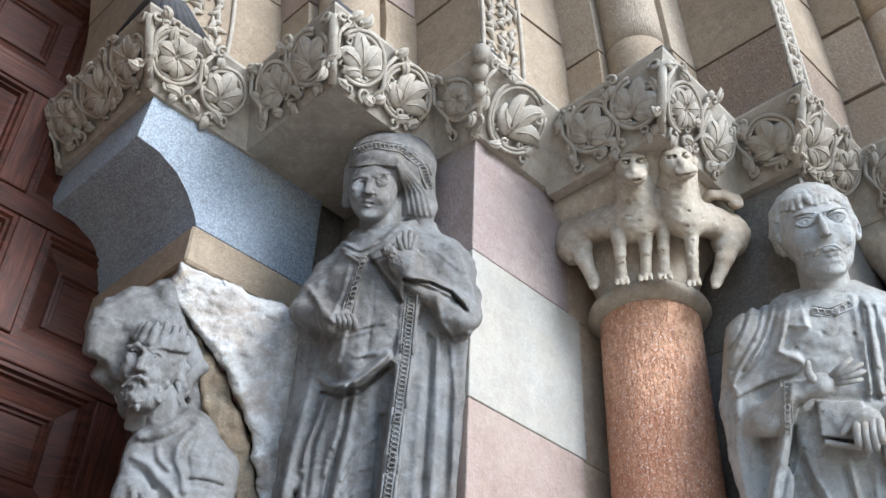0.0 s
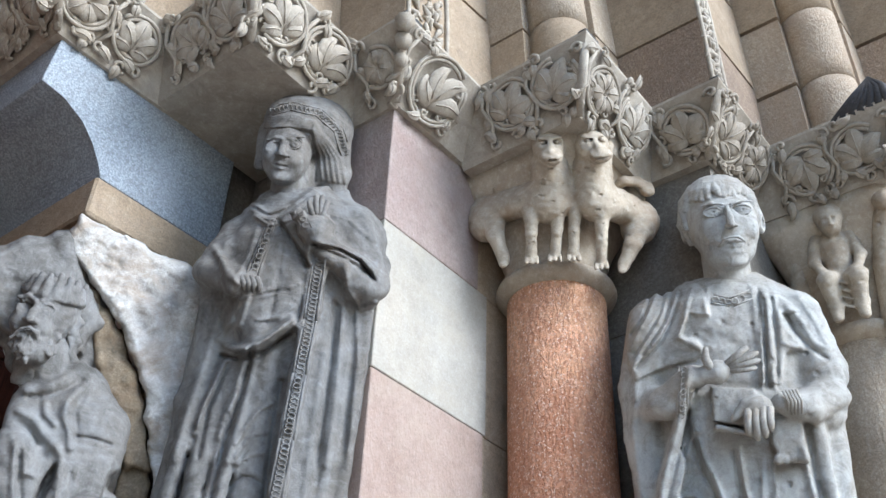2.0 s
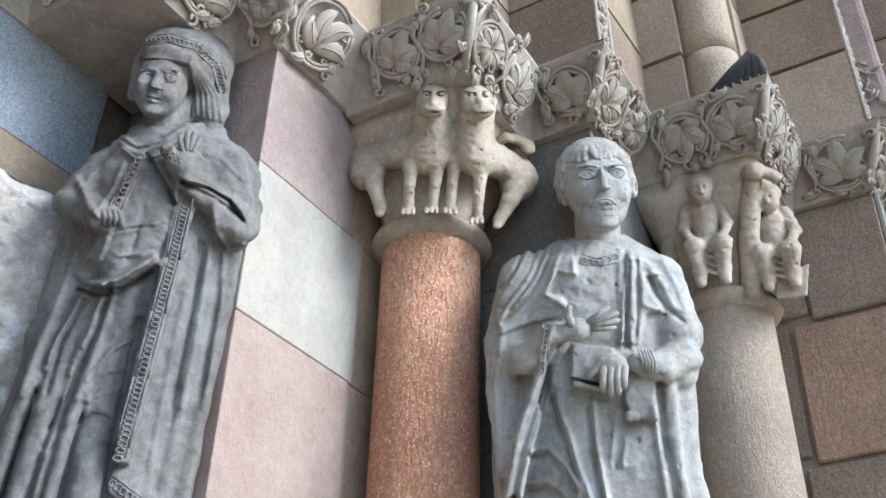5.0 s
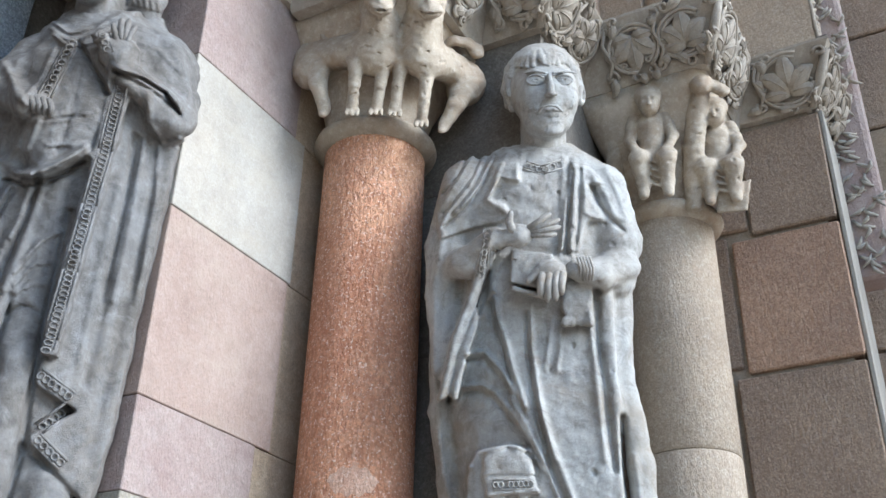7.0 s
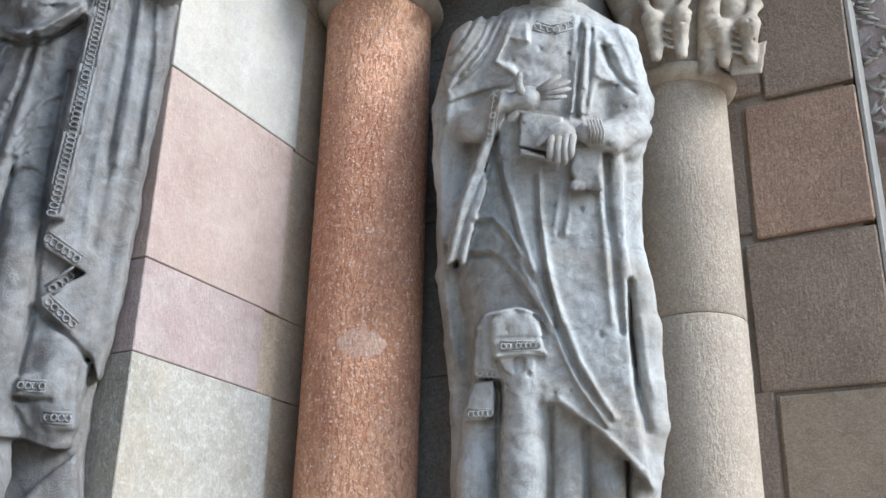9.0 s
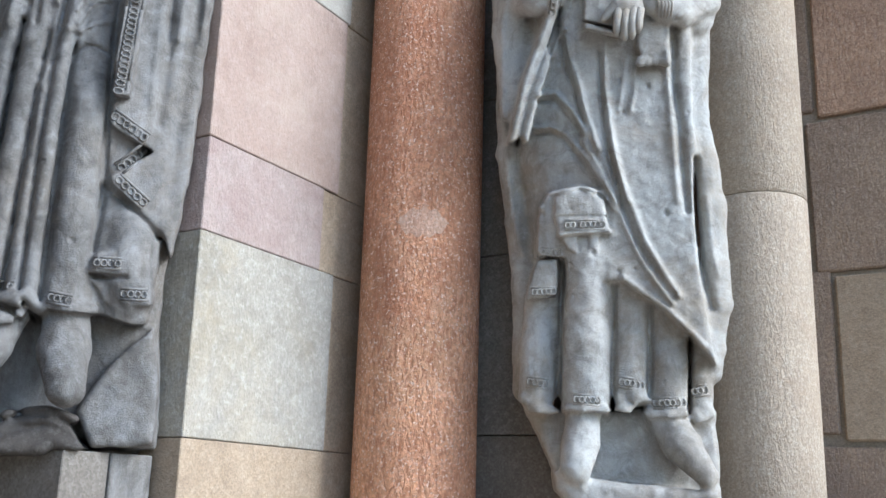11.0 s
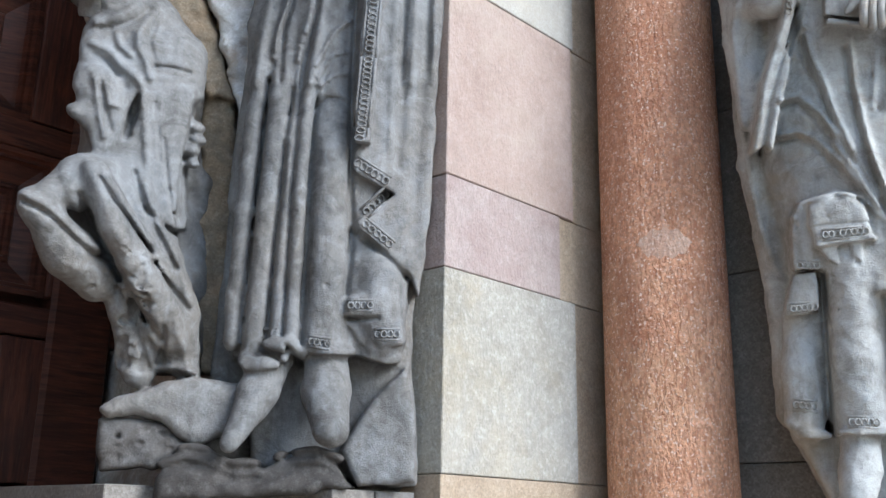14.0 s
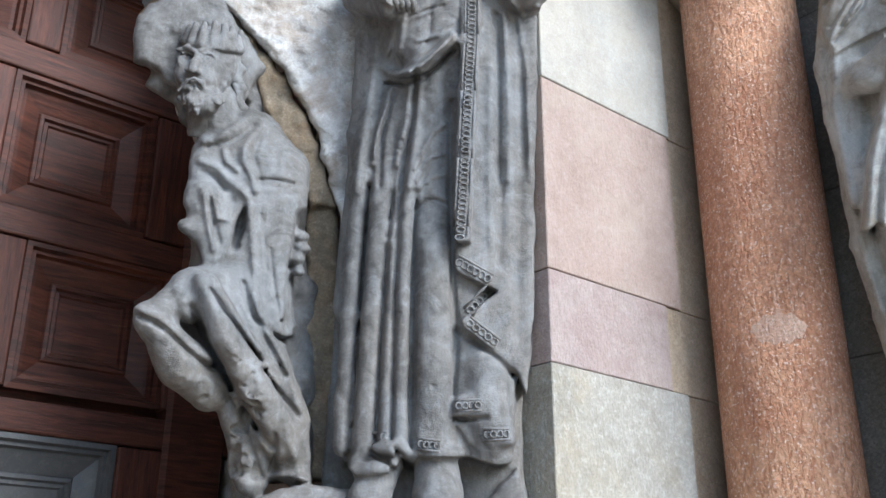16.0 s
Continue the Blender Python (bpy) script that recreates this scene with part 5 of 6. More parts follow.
    S.cap((0.02, -0.196, 2.64), (-0.008, -0.192, 2.605), 0.010, 0.008, 0.004)
    S.plate([(0.075, 2.60), (0.062, 2.54), (0.075, 2.505), (0.105, 2.495), (0.135, 2.515), (0.14, 2.60)], -0.155, -0.06, 0.008, 0.008)
    for k in range(5):
        S.cap((0.072 + 0.015 * k, -0.15, 2.508 - 0.004 * (k in (1, 2, 3))), (0.072 + 0.015 * k, -0.15, 2.50), 0.009, None, 0.004)
    # neck and head
    H = Sculpt((-0.10, -0.20, 2.90), (0.19, 0.14, 3.33), 0.0026)
    H.cap((0.032, 0.0, 2.91), (0.035, -0.005, 3.05), 0.056, 0.056, 0.012)
    H.ell((0.036, -0.005, 3.165), (0.088, 0.100, 0.132), 0.01)
    H.ell((0.050, -0.045, 3.13), (0.076, 0.078, 0.120), 0.014)
    H.ell((0.046, -0.056, 3.050), (0.056, 0.058, 0.046), 0.02)
    for sx in (-1, 1):
        H.ell((0.04 + sx * 0.090, 0.0, 3.13), (0.014, 0.022, 0.036), 0.006)
        H.ell((0.04 + sx * 0.098, -0.01, 3.13), (0.007, 0.012, 0.022), 0.004, True)
    face(H, (0.050, -0.05, 3.160), 0.084, 0.172, -0.124, turn=0.007, lean=-0.06)
    rng = random.Random(5)
    for k in range(27):
        a = -2.3 + k * 0.175
        low = 31 if abs(a) < 0.95 else 31 - 62 * min(1, (abs(a) - 0.95) / 0.45)
        part_line = 0.10 * math.copysign(1, a + 0.15) * (abs(a) < 1.2)
        pts, rad = [], []
        for q in range(5):
            ph = radians(82 + (low - 82) * q / 4 + rng.uniform(-2, 2))
            aa = a + part_line * (q / 4) ** 2 + 0.05 * math.sin(q * 2 + k)
            pts.append((0.036 + 0.091 * math.cos(ph) * math.sin(aa), -0.005 - 0.103 * math.cos(ph) * math.cos(aa), 3.165 + 0.134 * math.sin(ph)))
            rad.append((0.008, 0.012, 0.014, 0.015, 0.008)[q])
        H.chain(pts, rad, 0.0015)
    for k in range(70):
        u = 0.05 + rng.uniform(-0.066, 0.066)
        z = 3.040 + rng.uniform(-0.03, 0.03) + 0.9 * abs(u - 0.05)
        H.ell((u, H.front(u, z) + 0.002, z), (0.004, 0.0035, 0.006), 0.003)
    for sx in (-1, 1):
        H.chain([(0.055, -0.134, 3.102), (0.055 + sx * 0.018, -0.130, 3.098), (0.055 + sx * 0.032, -0.116, 3.080)], [0.003, 0.0042, 0.003], 0.003)
    H.rough(0.0006, 70)
    S.absorb(H)
    # turned hems of the tunic
    for line in ([(-0.170, -0.085, 1.780), (-0.144, -0.095, 1.759), (-0.113, -0.090, 1.757)], [(-0.086, -0.115, 1.759), (-0.051, -0.122, 1.757), (-0.014, -0.115, 1.761)], [(0.011, -0.095, 1.784), (0.023, -0.100, 1.759), (0.047, -0.100, 1.788), (0.067, -0.095, 1.792)], [(0.074, -0.085, 1.755), (0.109, -0.095, 1.749), (0.145, -0.085, 1.760)], [(0.153, -0.060, 1.760), (0.168, -0.065, 1.744), (0.188, -0.055, 1.760)]):
        S.chain(line, 0.012, 0.010)
    S.plate([(-0.214, 1.816), (-0.179, 1.775), (-0.159, 1.753), (-0.115, 1.750), (-0.080, 1.756), (-0.011, 1.756), (0.011, 1.760), (0.057, 1.754), (0.074, 1.747), (0.146, 1.747), (0.163, 1.736), (0.193, 1.749), (0.235, 1.770), (0.220, 1.541), (-0.217, 1.531)], -0.30, 0.045, 0.003, 0.003, cut=True)
    # feet and the worn support
    S.chain([(-0.054, -0.070, 1.760), (-0.061, -0.100, 1.699), (-0.070, -0.135, 1.644)], [0.036, 0.036, 0.030], 0.008)
    S.chain([(0.106, -0.050, 1.749), (0.134, -0.080, 1.696), (0.177, -0.115, 1.637)], [0.038, 0.036, 0.024], 0.008)
    S.plate([(-0.166, 1.761), (0.200, 1.761), (0.205, 1.665), (0.206, 1.593), (0.103, 1.579), (-0.022, 1.570), (-0.074, 1.579), (-0.108, 1.613), (-0.111, 1.645), (-0.138, 1.706)], -0.045, 0.10, 0.02, 0.015)
    S.plate([(-0.110, 1.640), (-0.076, 1.634), (-0.022, 1.628), (0.061, 1.618), (0.204, 1.614), (0.201, 1.592), (0.100, 1.573), (-0.025, 1.565), (-0.077, 1.576), (-0.108, 1.605)], -0.135, 0.10, 0.012, 0.020)
    S.rough(0.0010, 40)
    cord(S, [(-0.108, 2.984), (-0.144, 2.880), (-0.199, 2.799), (-0.214, 2.753)], 0.007)
    cord(S, [(-0.082, 2.970), (-0.123, 2.867), (-0.179, 2.798)], 0.006)
    cord(S, [(-0.134, 2.966), (-0.180, 2.882), (-0.215, 2.811)], 0.006)
    cord(S, [(-0.092, 2.989), (-0.019, 2.966), (-0.031, 2.881), (-0.072, 2.889), (-0.103, 2.830), (-0.057, 2.793)], 0.008)
    cord(S, [(-0.056, 2.962), (-0.082, 2.889), (-0.098, 2.830)], 0.006)
    groove(S, [(-0.097, 2.964), (-0.134, 2.874), (-0.189, 2.793)], 0.007)
    cord(S, [(0.083, 2.942), (0.067, 2.673)], 0.007)
    cord(S, [(0.109, 2.935), (0.092, 2.672)], 0.007)
    groove(S, [(0.095, 2.936), (0.080, 2.673)], 0.005)
    cord(S, [(0.128, 2.916), (0.114, 2.820), (0.101, 2.728)], 0.006)
    cord(S, [(0.152, 2.878), (0.175, 2.841), (0.196, 2.770), (0.220, 2.758)], 0.007)
    cord(S, [(0.183, 2.901), (0.209, 2.828), (0.220, 2.769)], 0.006)
    cord(S, [(0.131, 2.867), (0.128, 2.785), (0.166, 2.760)], 0.007)
    cord(S, [(-0.088, 2.742), (-0.122, 2.624), (-0.174, 2.475), (-0.205, 2.324)], 0.008)
    cord(S, [(-0.068, 2.667), (-0.112, 2.537), (-0.159, 2.393), (-0.175, 2.323)], 0.007)
    groove(S, [(-0.078, 2.690), (-0.122, 2.570), (-0.167, 2.434), (-0.188, 2.323)], 0.007)
    cord(S, [(-0.208, 2.741), (-0.226, 2.606), (-0.221, 2.394), (-0.202, 2.198), (-0.178, 2.088)], 0.008)
    S.layer([(-0.131, 2.975), (-0.071, 2.992), (-0.031, 2.959), (-0.025, 2.880), (-0.071, 2.892), (-0.099, 2.832), (-0.062, 2.817), (-0.046, 2.779), (-0.075, 2.765), (-0.135, 2.752), (-0.215, 2.725), (-0.230, 2.804), (-0.210, 2.916)], 0.012, 0.004)
    S.layer([(0.102, 2.928), (0.140, 2.916), (0.176, 2.862), (0.139, 2.861), (0.147, 2.816), (0.170, 2.768), (0.130, 2.755), (0.106, 2.681), (0.066, 2.685), (0.081, 2.819)], 0.012, 0.004)
    for line in ([(-0.118, 2.964), (-0.140, 2.896), (-0.176, 2.841), (-0.208, 2.796)], [(-0.084, 2.956), (-0.113, 2.878), (-0.140, 2.828), (-0.181, 2.785), (-0.208, 2.759)], [(-0.154, 2.955), (-0.176, 2.898), (-0.210, 2.851)], [(0.104, 2.907), (0.090, 2.788), (0.077, 2.688)], [(0.123, 2.905), (0.113, 2.787), (0.100, 2.687)], [(0.147, 2.856), (0.160, 2.808), (0.183, 2.768), (0.212, 2.733)]):
        S.ridge(line, 0.0045, -0.010)
    for line, w, h in (
            ([(-0.086, 2.586), (-0.082, 2.530), (-0.060, 2.460), (-0.047, 2.394), (-0.013, 2.291), (0.019, 2.205)], 0.005, 0.008),
            ([(-0.097, 2.558), (-0.090, 2.495), (-0.070, 2.447), (-0.056, 2.381), (-0.022, 2.279)], 0.005, -0.008),
            ([(-0.005, 2.548), (-0.004, 2.445), (0.004, 2.366), (0.017, 2.278), (0.037, 2.191)], 0.006, 0.010),
            ([(-0.016, 2.527), (-0.014, 2.432), (-0.007, 2.354), (0.007, 2.266), (0.027, 2.181)], 0.005, -0.010),
            ([(-0.148, 2.431), (-0.110, 2.438), (-0.074, 2.394), (-0.027, 2.316), (0.016, 2.205)], 0.006, 0.009),
            ([(-0.148, 2.417), (-0.113, 2.422), (-0.080, 2.379), (-0.035, 2.301)], 0.005, -0.007),
            ([(-0.150, 2.356), (-0.117, 2.360), (-0.087, 2.343), (-0.040, 2.279), (0.016, 2.187)], 0.006, 0.009),
            ([(-0.150, 2.343), (-0.120, 2.346), (-0.092, 2.328), (-0.047, 2.267)], 0.005, -0.007),
            ([(0.041, 2.512), (0.031, 2.444), (0.024, 2.392)], 0.005, 0.005),
            ([(0.055, 2.497), (0.058, 2.443), (0.048, 2.391)], 0.005, 0.005),
            ([(0.144, 2.578), (0.141, 2.454), (0.149, 2.363), (0.154, 2.263), (0.159, 2.168)], 0.008, -0.016),
            ([(0.126, 2.523), (0.129, 2.415), (0.134, 2.313), (0.140, 2.191)], 0.007, 0.006),
            ([(-0.052, 2.329), (-0.014, 2.256), (0.023, 2.171), (0.054, 2.087), (0.085, 2.030), (0.123, 1.974)], 0.006, 0.010),
            ([(0.006, 2.326), (0.033, 2.219), (0.072, 2.105), (0.111, 2.032), (0.137, 1.990)], 0.006, 0.011),
            ([(-0.017, 2.296), (0.014, 2.208), (0.047, 2.120), (0.081, 2.051)], 0.006, -0.012),
            ([(0.027, 2.027), (0.066, 1.996), (0.108, 1.966), (0.148, 1.926), (0.182, 1.888)], 0.006, 0.009),
            ([(0.181, 2.280), (0.179, 2.166), (0.187, 2.060), (0.203, 1.968)], 0.007, -0.014),
            ([(0.199, 2.200), (0.204, 2.106), (0.215, 2.036)], 0.008, 0.007),
            ([(-0.140, 2.178), (-0.123, 2.207), (-0.060, 2.223), (-0.013, 2.211), (0.013, 2.170)], 0.005, 0.008),
            ([(-0.102, 2.118), (-0.052, 2.123), (-0.000, 2.124)], 0.005, 0.008),
            ([(-0.108, 2.156), (-0.057, 2.159), (-0.008, 2.158)], 0.003, -0.004),
            ([(-0.095, 2.057), (-0.098, 1.906), (-0.104, 1.771)], 0.006, -0.014),
            ([(0.009, 2.008), (0.008, 1.905), (0.003, 1.771)], 0.006, -0.014),
            ([(0.080, 1.971), (0.077, 1.859), (0.074, 1.793)], 0.006, -0.012),
            ([(0.158, 1.903), (0.155, 1.836), (0.151, 1.760)], 0.005, -0.012),
            ([(-0.141, 2.179), (-0.145, 2.128), (-0.143, 2.080)], 0.005, 0.005)):
        S.ridge(line, w, h)
    S.weather(0.0018, 0.022, 31)
    S.weather(0.0009, 0.009, 32)
    S.chips(70, (-0.2, 1.70), (0.2, 2.9), 0.006, 33)
    for line in ([(-0.091, 2.139), (-0.009, 2.141)], [(-0.141, 2.083), (-0.100, 2.079)], [(-0.158, 1.997), (-0.109, 2.000)], [(-0.166, 1.815), (-0.123, 1.811)], [(-0.074, 1.781), (-0.022, 1.779)], [(0.016, 1.817), (0.065, 1.810)], [(0.081, 1.775), (0.144, 1.779)], [(0.157, 1.799), (0.188, 1.805)]):
        braid(S, line, 0.010, 0.0095)
    braid(S, [(-0.012, 2.925), (0.03, 2.908), (0.08, 2.925)], 0.012)
    braid(S, [(-0.10, 2.75), (-0.118, 2.62)], 0.010)
    for k in range(5):
        S.tube([(0.105 + 0.007 * k, S.front(0.11, 2.635) - 0.004, 2.665), (0.112 + 0.007 * k, S.front(0.115, 2.635) - 0.008, 2.635), (0.108 + 0.007 * k, S.front(0.11, 2.61) - 0.004, 2.605)], 0.003, 5)
    ob = S.mesh("statue", M_APOSTLE, facing((0.61, -0.535), (-1.25, -1.29)), None, 2.007)
    return tagged(ob, "pale grey stone statue of an apostle holding a book", "statue")


def king():
    S = Sculpt((-0.14, -0.36, 1.60), (0.36, 0.14, 2.90), 0.004)
    # rough block behind the head and the back
    S.plate([(-0.116, 2.763), (0.031, 2.793), (0.124, 2.701), (0.173, 2.564), (0.220, 2.444), (0.234, 2.300), (0.259, 2.142), (0.264, 1.838), (0.185, 1.835), (0.125, 1.981), (0.174, 2.134), (0.065, 2.212), (0.030, 2.253), (0.011, 2.475), (-0.040, 2.539), (-0.070, 2.567), (-0.095, 2.583), (-0.099, 2.673)], 0.0, 0.12, 0.02, 0.02)
    S.plate([(-0.141, 2.740), (0.006, 2.866), (0.056, 2.774), (0.127, 2.662), (0.094, 2.586), (-0.025, 2.554), (-0.075, 2.611), (-0.136, 2.619), (-0.139, 2.683)], -0.04, 0.12, 0.02, 0.025)
    S.weather(0.010, 0.035, 3)
    # torso, neck and arms
    S.robe([(2.10, 0.12, -0.02, 0.10, 0.10), (2.26, 0.112, -0.02, 0.094, 0.10), (2.375, 0.12, -0.02, 0.102, 0.10), (2.465, 0.102, -0.02, 0.085, 0.085), (2.515, 0.085, -0.02, 0.055, 0.062), (2.545, 0.065, -0.02, 0.035, 0.045)], (), 0.02)
    S.cap((0.051, -0.030, 2.512), (0.039, -0.040, 2.567), 0.046, 0.044, 0.02)
    S.chain([(0.121, -0.030, 2.514), (0.176, -0.050, 2.437), (0.188, -0.070, 2.377)], [0.045, 0.050, 0.042], 0.02)
    S.chain([(0.035, -0.050, 2.448), (0.033, -0.085, 2.357), (0.028, -0.110, 2.292)], [0.036, 0.034, 0.026], 0.02)
    S.cap((0.022, -0.110, 2.292), (0.006, -0.120, 2.293), 0.014, 0.017, 0.006)
    # sleeve hanging from the far arm, shawl end from the near one
    S.plate([(0.106, 2.369), (0.212, 2.385), (0.207, 2.320), (0.200, 2.260), (0.196, 2.180), (0.198, 2.092), (0.177, 2.099), (0.150, 2.125), (0.137, 2.174), (0.124, 2.252)], -0.135, 0.0, 0.010, 0.010, slope=-0.1)
    S.plate([(0.020, 2.379), (0.071, 2.374), (0.093, 2.306), (0.087, 2.248), (0.069, 2.223), (0.041, 2.220), (0.024, 2.274)], -0.125, 0.0, 0.012, 0.014)
    S.ell((0.103, -0.140, 2.301), (0.010, 0.06, 0.055), 0.006, True, tilt=-10)
    for x, z, r in ((0.218, 2.300, 0.018), (0.226, 2.276, 0.016), (0.214, 2.252, 0.017), (0.220, 2.228, 0.013)):
        S.ell((x, -0.055, z), (r, 0.03, r * 0.75), 0.012)
    # lap and legs under the robe
    S.plate([(-0.045, 2.122), (0.016, 2.184), (0.095, 2.222), (0.137, 2.215), (0.198, 2.092), (0.248, 1.948), (0.259, 1.840), (0.195, 1.835), (0.122, 1.832), (0.113, 1.900), (0.086, 1.962), (0.051, 1.976)], -0.09, 0.08, 0.02, 0.03)
    S.chain([(0.119, -0.050, 2.184), (0.034, -0.140, 2.158), (-0.041, -0.200, 2.116)], [0.060, 0.052, 0.024], 0.02)
    S.chain([(-0.035, -0.200, 2.103), (0.021, -0.160, 2.034), (0.072, -0.110, 1.987)], [0.030, 0.044, 0.040], 0.02)
    S.chain([(0.053, -0.190, 2.176), (0.096, -0.180, 2.082), (0.154, -0.140, 1.993), (0.210, -0.100, 1.905)], [0.026, 0.036, 0.040, 0.040], 0.014)
    S.chain([(0.115, -0.120, 2.161), (0.180, -0.110, 2.047), (0.227, -0.090, 1.951), (0.233, -0.080, 1.856)], [0.030, 0.030, 0.026, 0.030], 0.014)
    S.chain([(0.127, -0.090, 1.950), (0.151, -0.080, 1.892), (0.161, -0.070, 1.833)], [0.035, 0.032, 0.030], 0.014)
    # pale rock under the robe
    S.plate([(0.100, 1.766), (0.123, 1.785), (0.173, 1.802), (0.214, 1.822), (0.262, 1.830), (0.343, 1.824), (0.387, 1.786), (0.320, 1.732), (0.263, 1.708), (0.232, 1.728), (0.206, 1.750), (0.163, 1.758), (0.118, 1.748)], -0.15, 0.10, 0.012, 0.020)
    # head, crown, hair and beard
    H = Sculpt((-0.08, -0.19, 2.48), (0.14, 0.08, 2.78), 0.0027)
    H.cap((0.03, -0.02, 2.50), (0.022, -0.035, 2.58), 0.044, 0.046, 0.012)
    H.ell((0.018, -0.03, 2.660), (0.060, 0.072, 0.080), 0.01)
    H.ell((0.002, -0.055, 2.625), (0.047, 0.054, 0.085), 0.012)
    H.ell((0.008, -0.075, 2.562), (0.038, 0.040, 0.030), 0.014)
    face(H, (0.002, -0.05, 2.642), 0.050, 0.100, -0.107, turn=-0.012, lean=0.15)
    rng = random.Random(8)
    for k in range(54):
        u = 0.004 + rng.uniform(-0.044, 0.046)
        z = 2.556 + rng.uniform(-0.022, 0.024) + 0.75 * abs(u - 0.002)
        v = H.front(u, z)
        if v < 0.5:
            H.chain([(u, v + 0.002, z + 0.009), (u + rng.uniform(-0.004, 0.004), v - 0.0005, z), (u + rng.uniform(-0.006, 0.006), v + 0.001, z - 0.009)], [0.003, 0.0045, 0.003], 0.003)
    for sx in (-1, 1):
        H.chain([(-0.010, -0.120, 2.612), (-0.010 + sx * 0.014, -0.115, 2.605), (-0.010 + sx * 0.027, -0.102, 2.580)], [0.003, 0.0045, 0.004], 0.003)
    for k in range(26):
        a = -2.2 + k * 0.17
        H.cap((0.018 + 0.059 * math.sin(a), -0.03 - 0.073 * math.cos(a), 2.690), (0.018 + 0.059 * math.sin(a + 0.17), -0.03 - 0.073 * math.cos(a + 0.17), 2.690), 0.0055, None, 0.004)
    for k in range(11):
        a = -1.9 + k * 0.38
        top = 2.742 + rng.uniform(-0.022, 0.006)
        H.cap((0.018 + 0.054 * math.sin(a), -0.03 - 0.068 * math.cos(a), 2.698), (0.018 + 0.053 * math.sin(a), -0.03 - 0.064 * math.cos(a), top), 0.013, 0.006, 0.006)
    for k in range(10):
        u, v = 0.066 + 0.005 * (k % 3), -0.055 + 0.018 * (k % 4)
        H.chain([(u - 0.006, v, 2.672 - 0.008 * k), (u + 0.014, v + 0.004, 2.648 - 0.011 * k), (u + 0.004, v + 0.002, 2.622 - 0.011 * k), (u + 0.020, v + 0.006, 2.600 - 0.011 * k)], [0.007, 0.009, 0.008, 0.005], 0.003)
    H.weather(0.0016, 0.012, 5)
    S.absorb(H)
    # folds of the mantle over the chest
    for line, w, h in (
            ([(0.019, 2.478), (0.046, 2.488), (0.073, 2.511), (0.107, 2.558)], 0.010, 0.010),
            ([(0.030, 2.463), (0.058, 2.472), (0.094, 2.500), (0.114, 2.525)], 0.006, -0.008),
            ([(0.112, 2.500), (0.100, 2.473), (0.100, 2.444), (0.118, 2.416), (0.127, 2.384)], 0.009, 0.011),
            ([(0.125, 2.492), (0.117, 2.459), (0.130, 2.424), (0.137, 2.395)], 0.006, -0.007),
            ([(0.019, 2.433), (0.050, 2.424), (0.074, 2.400), (0.105, 2.378)], 0.009, 0.010),
            ([(0.024, 2.409), (0.050, 2.400), (0.067, 2.379)], 0.006, -0.008),
            ([(0.058, 2.467), (0.066, 2.440), (0.089, 2.424)], 0.007, 0.008),
            ([(0.129, 2.408), (0.166, 2.412), (0.198, 2.408)], 0.004, -0.008),
            ([(0.135, 2.388), (0.173, 2.390), (0.206, 2.397)], 0.006, 0.005),
            ([(0.032, 2.363), (0.043, 2.311), (0.058, 2.255)], 0.007, 0.010),
            ([(0.049, 2.359), (0.061, 2.319), (0.078, 2.316)], 0.006, 0.008),
            ([(0.042, 2.358), (0.051, 2.312), (0.068, 2.268)], 0.005, -0.008),
            ([(0.141, 2.335), (0.152, 2.278), (0.160, 2.221)], 0.004, -0.005),
            ([(0.163, 2.267), (0.174, 2.200), (0.192, 2.124)], 0.004, -0.006),
            ([(0.115, 2.365), (0.131, 2.264), (0.150, 2.131)], 0.006, 0.005)):
        S.ridge(line, w, h)
    # folds of the skirts
    for line, w, h in (
            ([(-0.058, 2.111), (-0.025, 2.099), (-0.004, 2.084), (0.028, 2.056), (0.065, 2.029), (0.095, 2.028)], 0.005, -0.010),
            ([(-0.063, 2.124), (-0.032, 2.114), (-0.005, 2.097), (0.032, 2.069), (0.069, 2.042)], 0.008, 0.008),
            ([(0.031, 2.136), (0.057, 2.086), (0.093, 2.028), (0.127, 1.978), (0.160, 1.930), (0.191, 1.893)], 0.007, -0.011),
            ([(0.059, 2.175), (0.086, 2.136), (0.114, 2.106), (0.143, 2.070), (0.162, 2.047)], 0.004, -0.009),
            ([(0.071, 2.178), (0.101, 2.142), (0.131, 2.102), (0.156, 2.068)], 0.007, 0.008),
            ([(0.167, 2.030), (0.183, 2.010), (0.207, 1.981), (0.235, 1.951)], 0.005, -0.010),
            ([(0.146, 2.128), (0.174, 2.105), (0.198, 2.089)], 0.006, -0.009),
            ([(0.138, 2.174), (0.177, 2.090), (0.212, 2.028), (0.237, 1.962)], 0.008, 0.008),
            ([(0.118, 2.194), (0.131, 2.151), (0.167, 2.089), (0.208, 2.023)], 0.006, -0.010),
            ([(0.037, 2.199), (0.054, 2.165), (0.086, 2.103), (0.119, 2.042)], 0.012, 0.006),
            ([(-0.012, 2.159), (0.010, 2.118), (0.041, 2.078)], 0.010, -0.006),
            ([(0.195, 1.914), (0.199, 1.884), (0.194, 1.849)], 0.005, -0.010),
            ([(0.213, 1.945), (0.226, 1.895), (0.244, 1.847)], 0.010, 0.008),
            ([(0.196, 1.843), (0.226, 1.843), (0.259, 1.839)], 0.006, 0.010),
            ([(0.135, 1.951), (0.151, 1.901), (0.177, 1.839)], 0.006, -0.012)):
        S.ridge(line, w, h)
    S.weather(0.0022, 0.020, 7)
    S.weather(0.0010, 0.008, 8)
